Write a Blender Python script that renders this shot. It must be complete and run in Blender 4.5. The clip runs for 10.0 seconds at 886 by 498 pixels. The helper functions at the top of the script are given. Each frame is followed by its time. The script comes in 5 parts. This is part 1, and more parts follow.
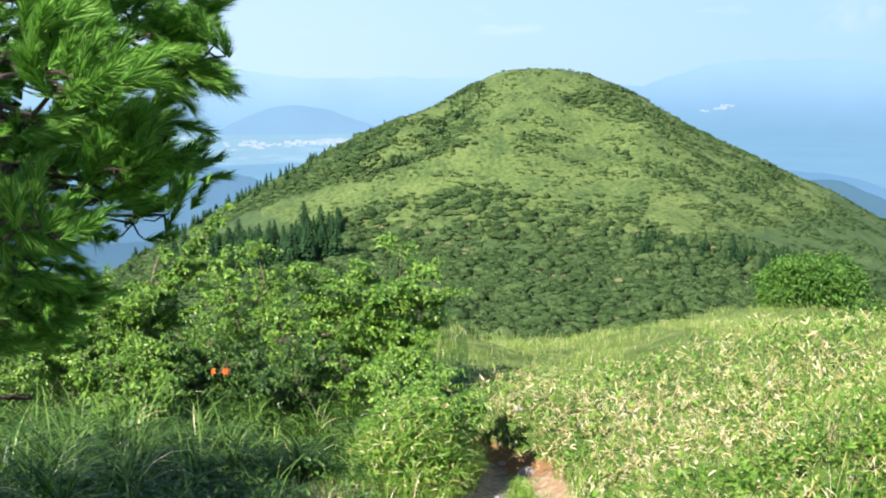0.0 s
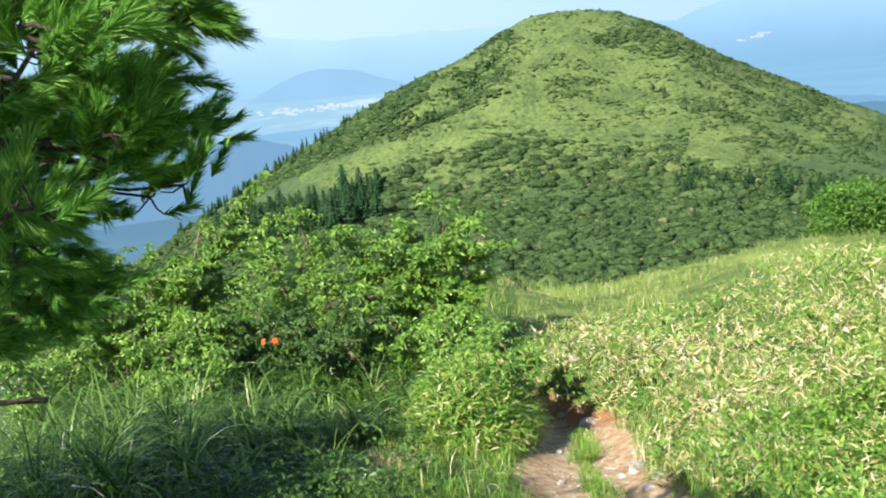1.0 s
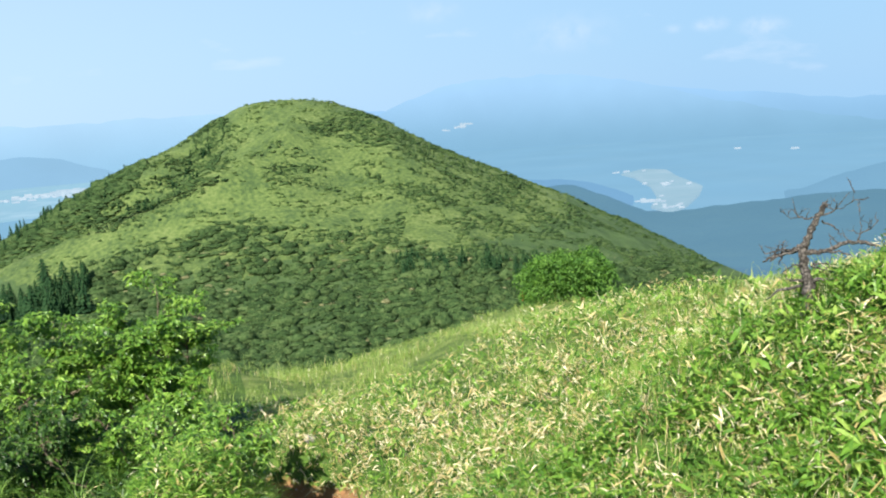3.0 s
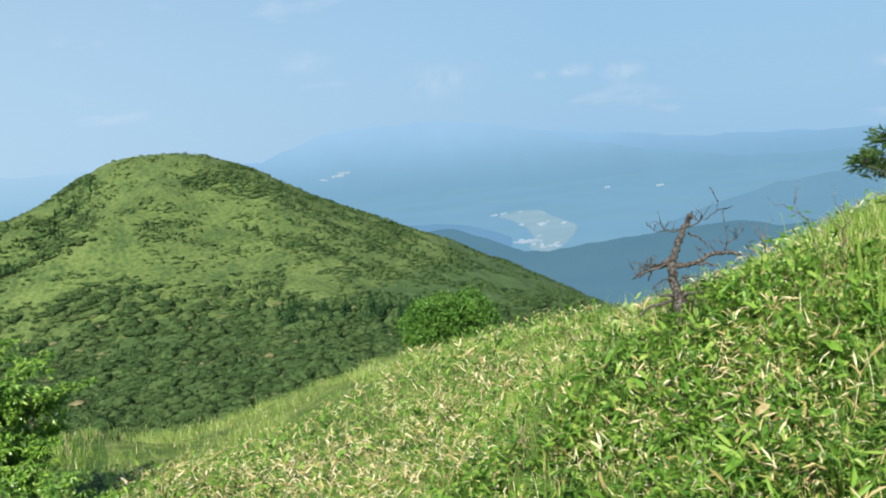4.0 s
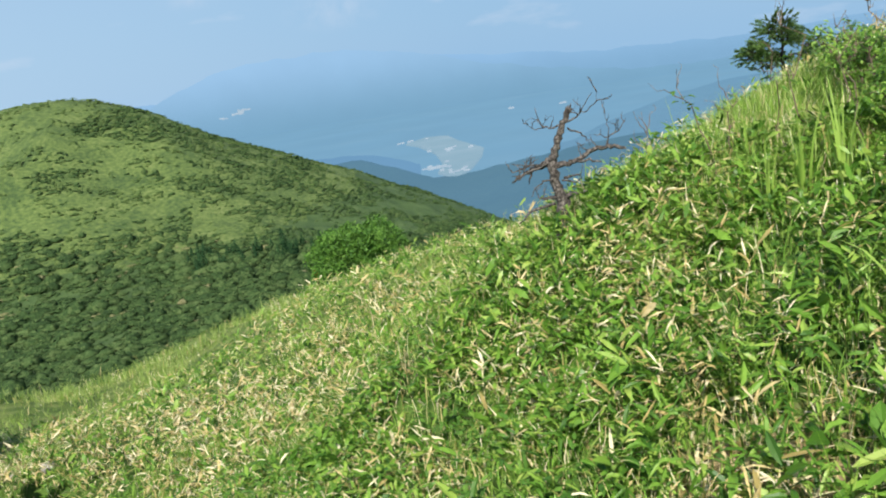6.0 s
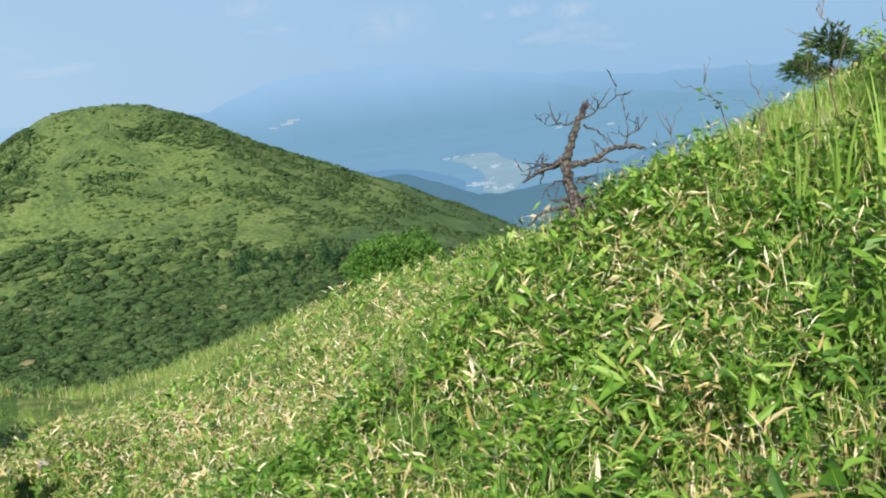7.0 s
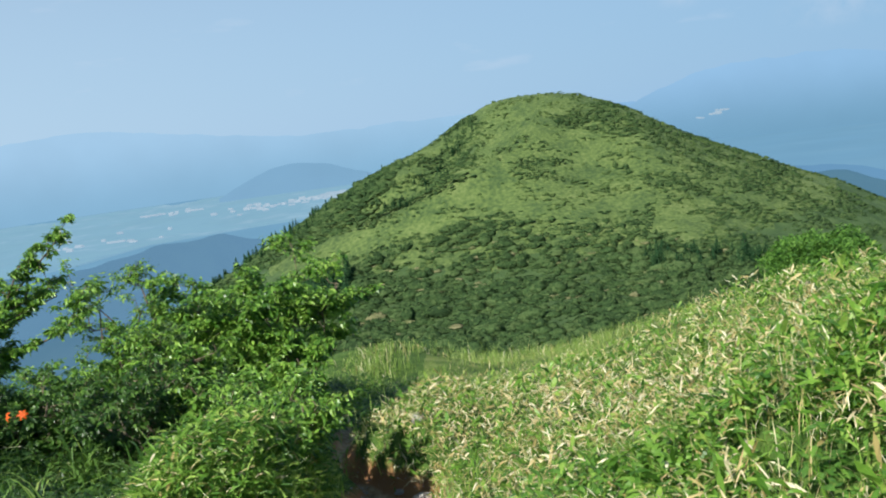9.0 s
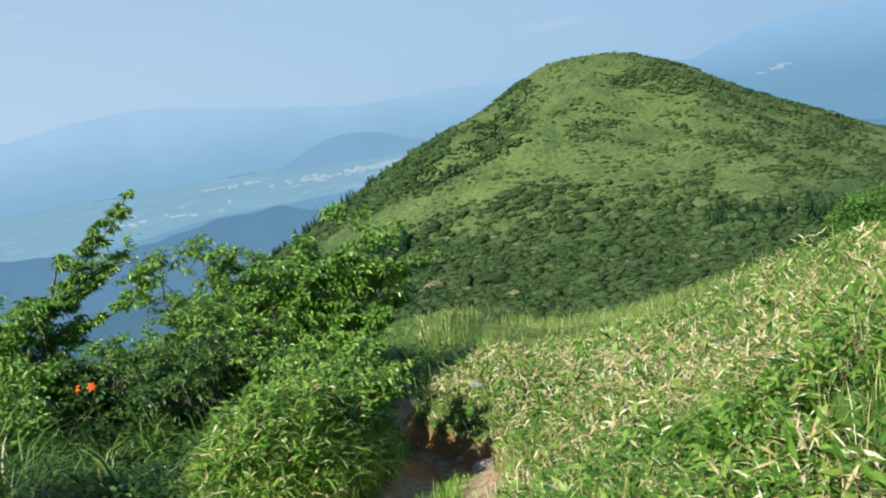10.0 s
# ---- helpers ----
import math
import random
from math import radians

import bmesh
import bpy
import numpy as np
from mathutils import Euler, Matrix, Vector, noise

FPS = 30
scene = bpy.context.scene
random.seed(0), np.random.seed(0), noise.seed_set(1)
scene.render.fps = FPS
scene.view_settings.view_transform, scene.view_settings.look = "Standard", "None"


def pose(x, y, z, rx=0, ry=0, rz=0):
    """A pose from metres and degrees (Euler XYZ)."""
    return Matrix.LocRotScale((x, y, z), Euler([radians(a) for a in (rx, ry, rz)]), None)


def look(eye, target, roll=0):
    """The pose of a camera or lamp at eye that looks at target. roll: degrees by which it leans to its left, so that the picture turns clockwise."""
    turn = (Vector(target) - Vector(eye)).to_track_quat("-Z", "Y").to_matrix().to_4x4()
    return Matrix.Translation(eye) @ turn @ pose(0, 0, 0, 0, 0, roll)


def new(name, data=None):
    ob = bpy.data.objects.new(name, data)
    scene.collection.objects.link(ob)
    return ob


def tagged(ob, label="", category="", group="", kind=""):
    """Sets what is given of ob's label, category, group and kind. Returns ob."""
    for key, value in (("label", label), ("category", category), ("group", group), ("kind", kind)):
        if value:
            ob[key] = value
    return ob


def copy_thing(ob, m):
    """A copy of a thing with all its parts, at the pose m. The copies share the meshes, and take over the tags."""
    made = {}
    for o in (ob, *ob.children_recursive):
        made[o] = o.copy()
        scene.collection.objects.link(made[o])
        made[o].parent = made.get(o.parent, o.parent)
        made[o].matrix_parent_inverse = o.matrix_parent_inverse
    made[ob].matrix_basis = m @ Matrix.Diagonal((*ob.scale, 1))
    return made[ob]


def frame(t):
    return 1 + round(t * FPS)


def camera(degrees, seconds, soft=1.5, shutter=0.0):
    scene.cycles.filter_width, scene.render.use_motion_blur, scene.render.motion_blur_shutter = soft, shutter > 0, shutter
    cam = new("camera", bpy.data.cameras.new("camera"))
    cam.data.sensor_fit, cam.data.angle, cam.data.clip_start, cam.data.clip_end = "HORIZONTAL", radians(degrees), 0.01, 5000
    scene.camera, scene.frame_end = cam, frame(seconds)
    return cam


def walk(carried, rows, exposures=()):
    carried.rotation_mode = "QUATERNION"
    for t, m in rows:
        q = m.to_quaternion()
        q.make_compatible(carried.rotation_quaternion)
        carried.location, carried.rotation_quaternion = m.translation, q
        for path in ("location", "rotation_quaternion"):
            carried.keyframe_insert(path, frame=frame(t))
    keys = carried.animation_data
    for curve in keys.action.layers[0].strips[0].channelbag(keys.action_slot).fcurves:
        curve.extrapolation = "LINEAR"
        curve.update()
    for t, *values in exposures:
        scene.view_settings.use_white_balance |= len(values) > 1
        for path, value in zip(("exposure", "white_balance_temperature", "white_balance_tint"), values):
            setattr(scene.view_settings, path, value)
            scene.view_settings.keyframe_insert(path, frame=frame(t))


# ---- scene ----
cam = camera(53.7, 10.0, soft=2.0)
# seconds, place in metres (the first eye stands 1.6 m over the trail), yaw, pitch, roll in degrees
ROWS = [
    (0.0, 0.000, 0.000, 1.600, -0.00, -11.40, -0.00),
    (0.5, -0.043, 0.179, 1.531, 1.70, -12.78, 1.87),
    (1.0, -0.041, 0.377, 1.519, 1.73, -14.32, 4.68),
    (1.5, -0.128, 0.464, 1.498, -5.97, -13.02, 6.50),
    (2.0, -0.131, 0.620, 1.411, -10.11, -12.48, 5.23),
    (3.5, 0.107, 1.291, 0.943, -20.22, -8.45, 4.57),
    (4.0, 0.345, 1.534, 0.818, -24.45, -7.58, 5.36),
    (4.5, 0.550, 1.772, 0.713, -28.79, -8.65, 4.41),
    (5.0, 0.732, 1.837, 0.629, -32.57, -11.37, 6.93),
    (5.5, 0.835, 1.866, 0.572, -32.45, -13.35, 8.57),
    (7.0, 1.454, 2.268, 0.258, -27.70, -11.53, 6.76),
    (7.5, 1.805, 2.363, -0.002, -29.26, -13.01, 4.51),
    (8.0, 1.919, 2.724, -0.105, -20.28, -13.33, 5.06),
    (8.5, 1.957, 3.057, -0.101, -8.85, -11.98, 5.27),
    (9.0, 2.033, 3.221, -0.185, -0.40, -8.87, 7.13),
    (9.5, 2.023, 3.257, -0.178, 4.25, -8.45, 9.77),
    (10.0, 2.042, 3.336, -0.207, 3.06, -10.57, 9.14),
]
# the exposure closes on the way from the pine to the open slope
EXPOSURES = [(0.0, 0.92, 6500, 17), (1.0, 0.95, 6550, 16), (2.0, 0.93, 6600, 16), (3.5, 0.6, 6650, 10), (4.5, 0.4, 6600, 10), (5.5, 0.4, 6600, 12), (7.5, 0.4, 6550, 13), (8.5, 0.3, 6400, 10), (10.0, 0.3, 6350, 11)]
walk(cam, [(t, pose(x, y, z, 90 + pitch, roll, yaw)) for t, x, y, z, yaw, pitch, roll in ROWS], EXPOSURES)

# ---- light ----
SUN_DIR = Vector((-0.43, -0.62, 0.66)).normalized()
world = bpy.data.worlds.new("sky")
scene.world = world
world.use_nodes = True
wn = world.node_tree
wn.nodes.clear()
sky = wn.nodes.new("ShaderNodeTexSky")
sky.sky_type = "NISHITA"
sky.sun_disc = False
sky.sun_elevation = math.asin(SUN_DIR.z)
sky.sun_rotation = math.atan2(SUN_DIR.x, SUN_DIR.y)
sky.altitude = 900
sky.air_density, sky.dust_density, sky.ozone_density = 1.0, 0.3, 3.0
bg = wn.nodes.new("ShaderNodeBackground")
bg.inputs["Strength"].default_value = 0.075
wout = wn.nodes.new("ShaderNodeOutputWorld")
# summer haze: the sky pales to an even light blue towards the horizon all round
wsep = wn.nodes.new("ShaderNodeSeparateXYZ")
wrange = wn.nodes.new("ShaderNodeMapRange")
wrange.interpolation_type = "SMOOTHSTEP"
for key, val in (("From Min", -0.05), ("From Max", 0.75), ("To Min", 0.97), ("To Max", 0.0)):
    wrange.inputs[key].default_value = val
wmix = wn.nodes.new("ShaderNodeMix")
wmix.data_type = "RGBA"
whaze = wn.nodes.new("ShaderNodeMix")
whaze.data_type = "RGBA"
whaze.inputs[6].default_value, whaze.inputs[7].default_value = (4.95, 6.95, 8.85, 1), (3.0, 5.3, 7.8, 1)
wside = wn.nodes.new("ShaderNodeMapRange")
wside.inputs["From Min"].default_value, wside.inputs["From Max"].default_value = -0.5, 0.55
wneg = wn.nodes.new("ShaderNodeTexCoord")
wn.links.new(wneg.outputs["Generated"], wsep.inputs[0])
wn.links.new(wsep.outputs["Z"], wrange.inputs["Value"])
wn.links.new(wsep.outputs["X"], wside.inputs["Value"])
wn.links.new(wside.outputs[0], whaze.inputs[0])
wn.links.new(whaze.outputs[2], wmix.inputs[7])
wn.links.new(wrange.outputs[0], wmix.inputs[0])
wn.links.new(sky.outputs[0], wmix.inputs[6])
# faint small clouds low in the sky
wmap = wn.nodes.new("ShaderNodeMapping")
wmap.inputs["Scale"].default_value = (9, 9, 34)
wn.links.new(wneg.outputs["Generated"], wmap.inputs["Vector"])
wcloud = wn.nodes.new("ShaderNodeTexNoise")
wcloud.inputs["Scale"].default_value, wcloud.inputs["Detail"].default_value = 1.0, 6.0
wn.links.new(wmap.outputs[0], wcloud.inputs["Vector"])
wcut = wn.nodes.new("ShaderNodeMapRange")
for key, val in (("From Min", 0.63), ("From Max", 0.8), ("To Min", 0.0), ("To Max", 0.4)):
    wcut.inputs[key].default_value = val
wn.links.new(wcloud.outputs["Fac"], wcut.inputs["Value"])
wmix2 = wn.nodes.new("ShaderNodeMix")
wmix2.data_type = "RGBA"
wmix2.inputs[7].default_value = (6.5, 7.6, 9.0, 1)
wn.links.new(wcut.outputs[0], wmix2.inputs[0])
wn.links.new(wmix.outputs[2], wmix2.inputs[6])
# a few small white clouds stand over the far mountain: azimuth, elevation, half width in degrees, strength
wlast = wmix2.outputs[2]
for caz, cel, cw, ck in ((33.2, 3.15, 1.5, 0.75), (36.2, 2.8, 1.9, 0.9), (24.5, 3.3, 4.0, 0.45), (31.0, 3.05, 1.0, 0.4), (51.5, 1.8, 1.6, 0.6), (16.0, 5.2, 2.6, 0.35)):
    cm, cd, cr, cn, cx, cmix = (wn.nodes.new("ShaderNode" + k) for k in ("Mapping", "VectorMath", "MapRange", "TexNoise", "Math", "Mix"))
    cm.inputs["Scale"].default_value = (1, 1, 2.4)
    cd.operation = "DISTANCE"
    ca, ce = radians(caz), radians(cel)
    cd.inputs[1].default_value = (math.sin(ca) * math.cos(ce), math.cos(ca) * math.cos(ce), 2.4 * math.sin(ce))
    cr.interpolation_type = "SMOOTHSTEP"
    for key, val in (("From Min", 0.0), ("From Max", radians(cw)), ("To Min", 1.0), ("To Max", 0.0)):
        cr.inputs[key].default_value = val
    cn.inputs["Scale"].default_value, cn.inputs["Detail"].default_value = 60.0, 5.0
    cx.operation = "MULTIPLY"
    cmix.data_type = "RGBA"
    cmix.inputs[7].default_value = (5.6, 7.0, 8.6, 1)
    cs = wn.nodes.new("ShaderNodeMath")
    cs.operation = "MULTIPLY_ADD"
    cs.inputs[1].default_value, cs.inputs[2].default_value = 2.6 * ck, -0.8 * ck
    cs.use_clamp = True
    wn.links.new(wneg.outputs["Generated"], cm.inputs["Vector"])
    wn.links.new(wneg.outputs["Generated"], cn.inputs["Vector"])
    wn.links.new(cm.outputs[0], cd.inputs[0])
    wn.links.new(cd.outputs["Value"], cr.inputs["Value"])
    wn.links.new(cn.outputs["Fac"], cs.inputs[0])
    wn.links.new(cs.outputs[0], cx.inputs[0])
    wn.links.new(cr.outputs[0], cx.inputs[1])
    wn.links.new(cx.outputs[0], cmix.inputs[0])
    wn.links.new(wlast, cmix.inputs[6])
    wlast = cmix.outputs[2]
wn.links.new(wlast, bg.inputs["Color"])
wn.links.new(bg.outputs[0], wout.inputs["Surface"])
sun_data = bpy.data.lights.new("sun", "SUN")
sun_data.energy, sun_data.angle, sun_data.color = 5.0, radians(0.6), (1.0, 0.96, 0.88)
sun = new("sun", sun_data)
sun.matrix_world = look(SUN_DIR * 50, (0, 0, 0))


# ---- materials ----
def material(name, stops, scale=3.0, detail=6.0, rough=0.8, bump=0.0, bump_scale=30.0, island=0.0, translucent=0.0, specular=0.3, glow=None, patch=0.0, patch_scale=0.4):
    """A surface whose colour runs over stops with two scales of noise; island: how far single leaves differ; glow:
    airlight of far distance, painted as emission (colour, share).
    """
    m = bpy.data.materials.new(name)
    m.use_nodes = True
    n, l = m.node_tree.nodes, m.node_tree.links
    n.clear()
    out = n.new("ShaderNodeOutputMaterial")
    b = n.new("ShaderNodeBsdfPrincipled")
    b.inputs["Roughness"].default_value = rough
    b.inputs["Specular IOR Level"].default_value = specular
    geo = n.new("ShaderNodeNewGeometry")
    tex = n.new("ShaderNodeTexNoise")
    tex.inputs["Scale"].default_value, tex.inputs["Detail"].default_value = scale, detail
    l.new(geo.outputs["Position"], tex.inputs["Vector"])
    value = tex.outputs["Fac"]
    if patch:
        big = n.new("ShaderNodeTexNoise")
        big.inputs["Scale"].default_value, big.inputs["Detail"].default_value = patch_scale, 3.0
        l.new(geo.outputs["Position"], big.inputs["Vector"])
        mixv = n.new("ShaderNodeMix")
        mixv.inputs[0].default_value = patch
        l.new(value, mixv.inputs[2])
        l.new(big.outputs["Fac"], mixv.inputs[3])
        value = mixv.outputs[0]
    if island:
        mixi = n.new("ShaderNodeMix")
        mixi.inputs[0].default_value = island
        l.new(value, mixi.inputs[2])
        l.new(geo.outputs["Random Per Island"], mixi.inputs[3])
        value = mixi.outputs[0]
    ramp = n.new("ShaderNodeValToRGB")
    while len(ramp.color_ramp.elements) < len(stops):
        ramp.color_ramp.elements.new(0.5)
    for e, (p, c) in zip(ramp.color_ramp.elements, stops):
        e.position, e.color = p, (*c, 1)
    l.new(value, ramp.inputs["Fac"])
    l.new(ramp.outputs["Color"], b.inputs["Base Color"])
    if bump:
        bt = n.new("ShaderNodeTexNoise")
        bt.inputs["Scale"].default_value, bt.inputs["Detail"].default_value = bump_scale, 5.0
        l.new(geo.outputs["Position"], bt.inputs["Vector"])
        bn = n.new("ShaderNodeBump")
        bn.inputs["Strength"].default_value, bn.inputs["Distance"].default_value = min(1.0, bump), 1.0 / bump_scale
        l.new(bt.outputs["Fac"], bn.inputs["Height"])
        l.new(bn.outputs["Normal"], b.inputs["Normal"])
    last = b.outputs[0]
    if translucent:
        tr = n.new("ShaderNodeBsdfTranslucent")
        l.new(ramp.outputs["Color"], tr.inputs["Color"])
        mx = n.new("ShaderNodeMixShader")
        mx.inputs[0].default_value = translucent
        l.new(last, mx.inputs[1])
        l.new(tr.outputs[0], mx.inputs[2])
        last = mx.outputs[0]
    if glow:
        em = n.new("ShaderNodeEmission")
        # the painted haze keeps a trace of folds and woods on far slopes
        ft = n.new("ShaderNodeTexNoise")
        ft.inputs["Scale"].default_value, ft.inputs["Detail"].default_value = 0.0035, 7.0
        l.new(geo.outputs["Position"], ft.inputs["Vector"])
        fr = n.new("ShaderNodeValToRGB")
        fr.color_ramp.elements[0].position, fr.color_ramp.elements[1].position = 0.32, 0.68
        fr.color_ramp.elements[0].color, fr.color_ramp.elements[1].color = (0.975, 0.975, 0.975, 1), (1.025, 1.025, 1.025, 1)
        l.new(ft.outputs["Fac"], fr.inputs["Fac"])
        # the haze emission runs to its low colour towards the valley floor
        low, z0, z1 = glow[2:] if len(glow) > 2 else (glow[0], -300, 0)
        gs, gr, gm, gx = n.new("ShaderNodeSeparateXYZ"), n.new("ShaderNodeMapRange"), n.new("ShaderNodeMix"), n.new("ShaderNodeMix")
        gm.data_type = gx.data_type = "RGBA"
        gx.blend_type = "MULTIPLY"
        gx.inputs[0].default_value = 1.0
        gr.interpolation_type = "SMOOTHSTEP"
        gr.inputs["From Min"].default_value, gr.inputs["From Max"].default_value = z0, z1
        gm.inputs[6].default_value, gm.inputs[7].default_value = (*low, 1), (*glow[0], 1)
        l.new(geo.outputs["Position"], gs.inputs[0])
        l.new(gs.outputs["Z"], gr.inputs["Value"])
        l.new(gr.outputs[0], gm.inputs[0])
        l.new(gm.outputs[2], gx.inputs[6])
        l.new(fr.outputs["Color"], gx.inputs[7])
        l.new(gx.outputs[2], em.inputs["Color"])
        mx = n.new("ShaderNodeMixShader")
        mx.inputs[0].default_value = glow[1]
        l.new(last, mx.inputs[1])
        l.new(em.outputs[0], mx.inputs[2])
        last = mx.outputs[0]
    l.new(last, out.inputs["Surface"])
    m["mix"] = 1
    return m


M_LEA = material("lea", [(0.32, (0.05, 0.1, 0.018)), (0.5, (0.13, 0.2, 0.038)), (0.68, (0.26, 0.3, 0.09))], 1.6, 9, 0.95, 0.9, 12, patch=0.35, patch_scale=0.3)
M_TURF = material("turf", [(0.3, (0.03, 0.06, 0.012)), (0.5, (0.065, 0.13, 0.02)), (0.62, (0.12, 0.2, 0.035)), (0.8, (0.2, 0.2, 0.07))], 6, 8, 0.95, 0.5, 70, patch=0.4)


def add_soil(m):
    """Worn soil laid into the turf by the ground's own "soil" value, with a ragged edge."""
    n, l = m.node_tree.nodes, m.node_tree.links
    b = next(x for x in n if x.type == "BSDF_PRINCIPLED")
    geo = next(x for x in n if x.type == "NEW_GEOMETRY")
    grass = b.inputs["Base Color"].links[0].from_socket
    at = n.new("ShaderNodeAttribute")
    at.attribute_name = "soil"
    t = n.new("ShaderNodeTexNoise")
    t.inputs["Scale"].default_value, t.inputs["Detail"].default_value = 9.0, 12.0
    l.new(geo.outputs["Position"], t.inputs["Vector"])
    r = n.new("ShaderNodeValToRGB")
    while len(r.color_ramp.elements) < 3:
        r.color_ramp.elements.new(0.5)
    for e, (p, c) in zip(r.color_ramp.elements, [(0.28, (0.24, 0.13, 0.06)), (0.42, (0.38, 0.255, 0.135)), (0.62, (0.53, 0.41, 0.265))]):
        e.position, e.color = p, (*c, 1)
    l.new(t.outputs["Fac"], r.inputs["Fac"])
    add = n.new("ShaderNodeMath")
    add.operation = "MULTIPLY_ADD"
    add.inputs[1].default_value, add.inputs[2].default_value = 0.7, -0.35
    l.new(t.outputs["Fac"], add.inputs[0])
    tot = n.new("ShaderNodeMath")
    l.new(at.outputs["Fac"], tot.inputs[0])
    l.new(add.outputs[0], tot.inputs[1])
    mr = n.new("ShaderNodeMapRange")
    mr.inputs["From Min"].default_value, mr.inputs["From Max"].default_value = 0.35, 0.6
    l.new(tot.outputs[0], mr.inputs["Value"])
    mx = n.new("ShaderNodeMix")
    mx.data_type = "RGBA"
    l.new(mr.outputs[0], mx.inputs[0])
    l.new(grass, mx.inputs[6])
    # orange subsoil where a cut bank is steep
    sep = n.new("ShaderNodeSeparateXYZ")
    l.new(geo.outputs["Normal"], sep.inputs[0])
    steep = n.new("ShaderNodeMapRange")
    steep.inputs["From Min"].default_value, steep.inputs["From Max"].default_value = 0.93, 0.8
    l.new(sep.outputs["Z"], steep.inputs["Value"])
    sub = n.new("ShaderNodeMix")
    sub.data_type = "RGBA"
    sub.inputs[7].default_value = (0.37, 0.195, 0.085, 1)
    l.new(steep.outputs[0], sub.inputs[0])
    l.new(r.outputs["Color"], sub.inputs[6])
    l.new(sub.outputs[2], mx.inputs[7])
    l.new(mx.outputs[2], b.inputs["Base Color"])


add_soil(M_TURF)
# hill grass green, a little greyed and blued to stand in for haze
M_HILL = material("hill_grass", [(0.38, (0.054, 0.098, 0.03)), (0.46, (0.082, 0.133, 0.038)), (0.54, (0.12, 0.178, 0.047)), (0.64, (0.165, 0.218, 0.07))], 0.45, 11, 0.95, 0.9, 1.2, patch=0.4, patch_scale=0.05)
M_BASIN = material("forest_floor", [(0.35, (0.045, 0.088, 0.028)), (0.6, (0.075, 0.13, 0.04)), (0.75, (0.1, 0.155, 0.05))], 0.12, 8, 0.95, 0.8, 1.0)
# far valley floor: haze painted in as emission, darker on the nearer part
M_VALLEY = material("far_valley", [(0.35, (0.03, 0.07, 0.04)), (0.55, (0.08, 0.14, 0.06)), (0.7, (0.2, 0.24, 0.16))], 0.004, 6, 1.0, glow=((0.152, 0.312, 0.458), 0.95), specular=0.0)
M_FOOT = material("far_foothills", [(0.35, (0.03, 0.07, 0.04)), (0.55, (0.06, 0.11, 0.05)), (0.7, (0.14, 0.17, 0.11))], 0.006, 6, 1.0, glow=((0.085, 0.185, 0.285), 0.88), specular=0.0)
M_SASA = material("bamboo_leaf", [(0.15, (0.045, 0.131, 0.015)), (0.4, (0.118, 0.268, 0.030)), (0.65, (0.219, 0.407, 0.056)), (0.9, (0.396, 0.524, 0.107))], 1.3, 3, 0.42, island=0.7, translucent=0.3, specular=0.4)
M_DRY = material("dry_leaf", [(0.12, (0.36, 0.29, 0.1)), (0.3, (0.55, 0.44, 0.18)), (0.55, (0.72, 0.6, 0.32)), (0.8, (0.84, 0.77, 0.53))], 2, 3, 0.7, island=0.8, translucent=0.2)
M_GRASS = material("grass_blade", [(0.2, (0.09, 0.21, 0.025)), (0.5, (0.18, 0.36, 0.04)), (0.8, (0.33, 0.48, 0.1))], 0.8, 3, 0.55, island=0.6, translucent=0.3)
M_MEADOW = material("meadow_grass", [(0.2, (0.09, 0.18, 0.025)), (0.5, (0.25, 0.38, 0.07)), (0.8, (0.5, 0.57, 0.21))], 0.9, 5, 0.6, island=0.4, translucent=0.3, patch=0.35, patch_scale=0.35)
M_REED = material("silver_grass", [(0.2, (0.031, 0.085, 0.012)), (0.5, (0.085, 0.191, 0.028)), (0.8, (0.212, 0.365, 0.076))], 0.8, 3, 0.45, island=0.65, translucent=0.3, specular=0.4)
# dark leaf green, deepened to carry some of the hollow's shade
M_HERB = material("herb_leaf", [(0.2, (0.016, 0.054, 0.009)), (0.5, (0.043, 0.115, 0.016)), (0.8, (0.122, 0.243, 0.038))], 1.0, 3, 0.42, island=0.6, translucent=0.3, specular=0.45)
M_SHRUB = material("shrub_leaf", [(0.2, (0.042, 0.124, 0.015)), (0.5, (0.132, 0.289, 0.033)), (0.8, (0.330, 0.519, 0.083))], 0.9, 4, 0.36, island=0.55, translucent=0.3, specular=0.5, patch=0.3, patch_scale=1.0)
M_BRIGHT = material("bright_shrub_leaf", [(0.2, (0.038, 0.115, 0.018)), (0.5, (0.092, 0.22, 0.032)), (0.8, (0.18, 0.345, 0.055))], 0.8, 3, 0.5, island=0.5, translucent=0.3)
M_NEEDLE = material("pine_needle", [(0.2, (0.032, 0.103, 0.018)), (0.45, (0.103, 0.287, 0.039)), (0.75, (0.322, 0.621, 0.103))], 2.2, 3, 0.42, island=0.45, translucent=0.2)
M_NEEDLE_DARK = material("dark_pine_needle", [(0.2, (0.035, 0.085, 0.022)), (0.5, (0.085, 0.175, 0.04)), (0.8, (0.18, 0.3, 0.07))], 3, 3, 0.6, island=0.5, translucent=0.1)
M_RUSSET = material("russet_leaf", [(0.2, (0.07, 0.05, 0.025)), (0.5, (0.12, 0.11, 0.04)), (0.8, (0.17, 0.2, 0.06))], 2, 3, 0.6, island=0.6, translucent=0.2)
M_BARK = material("bark", [(0.3, (0.026, 0.02, 0.015)), (0.55, (0.07, 0.053, 0.04)), (0.75, (0.14, 0.115, 0.09))], 14, 8, 0.9, 0.9, 50)
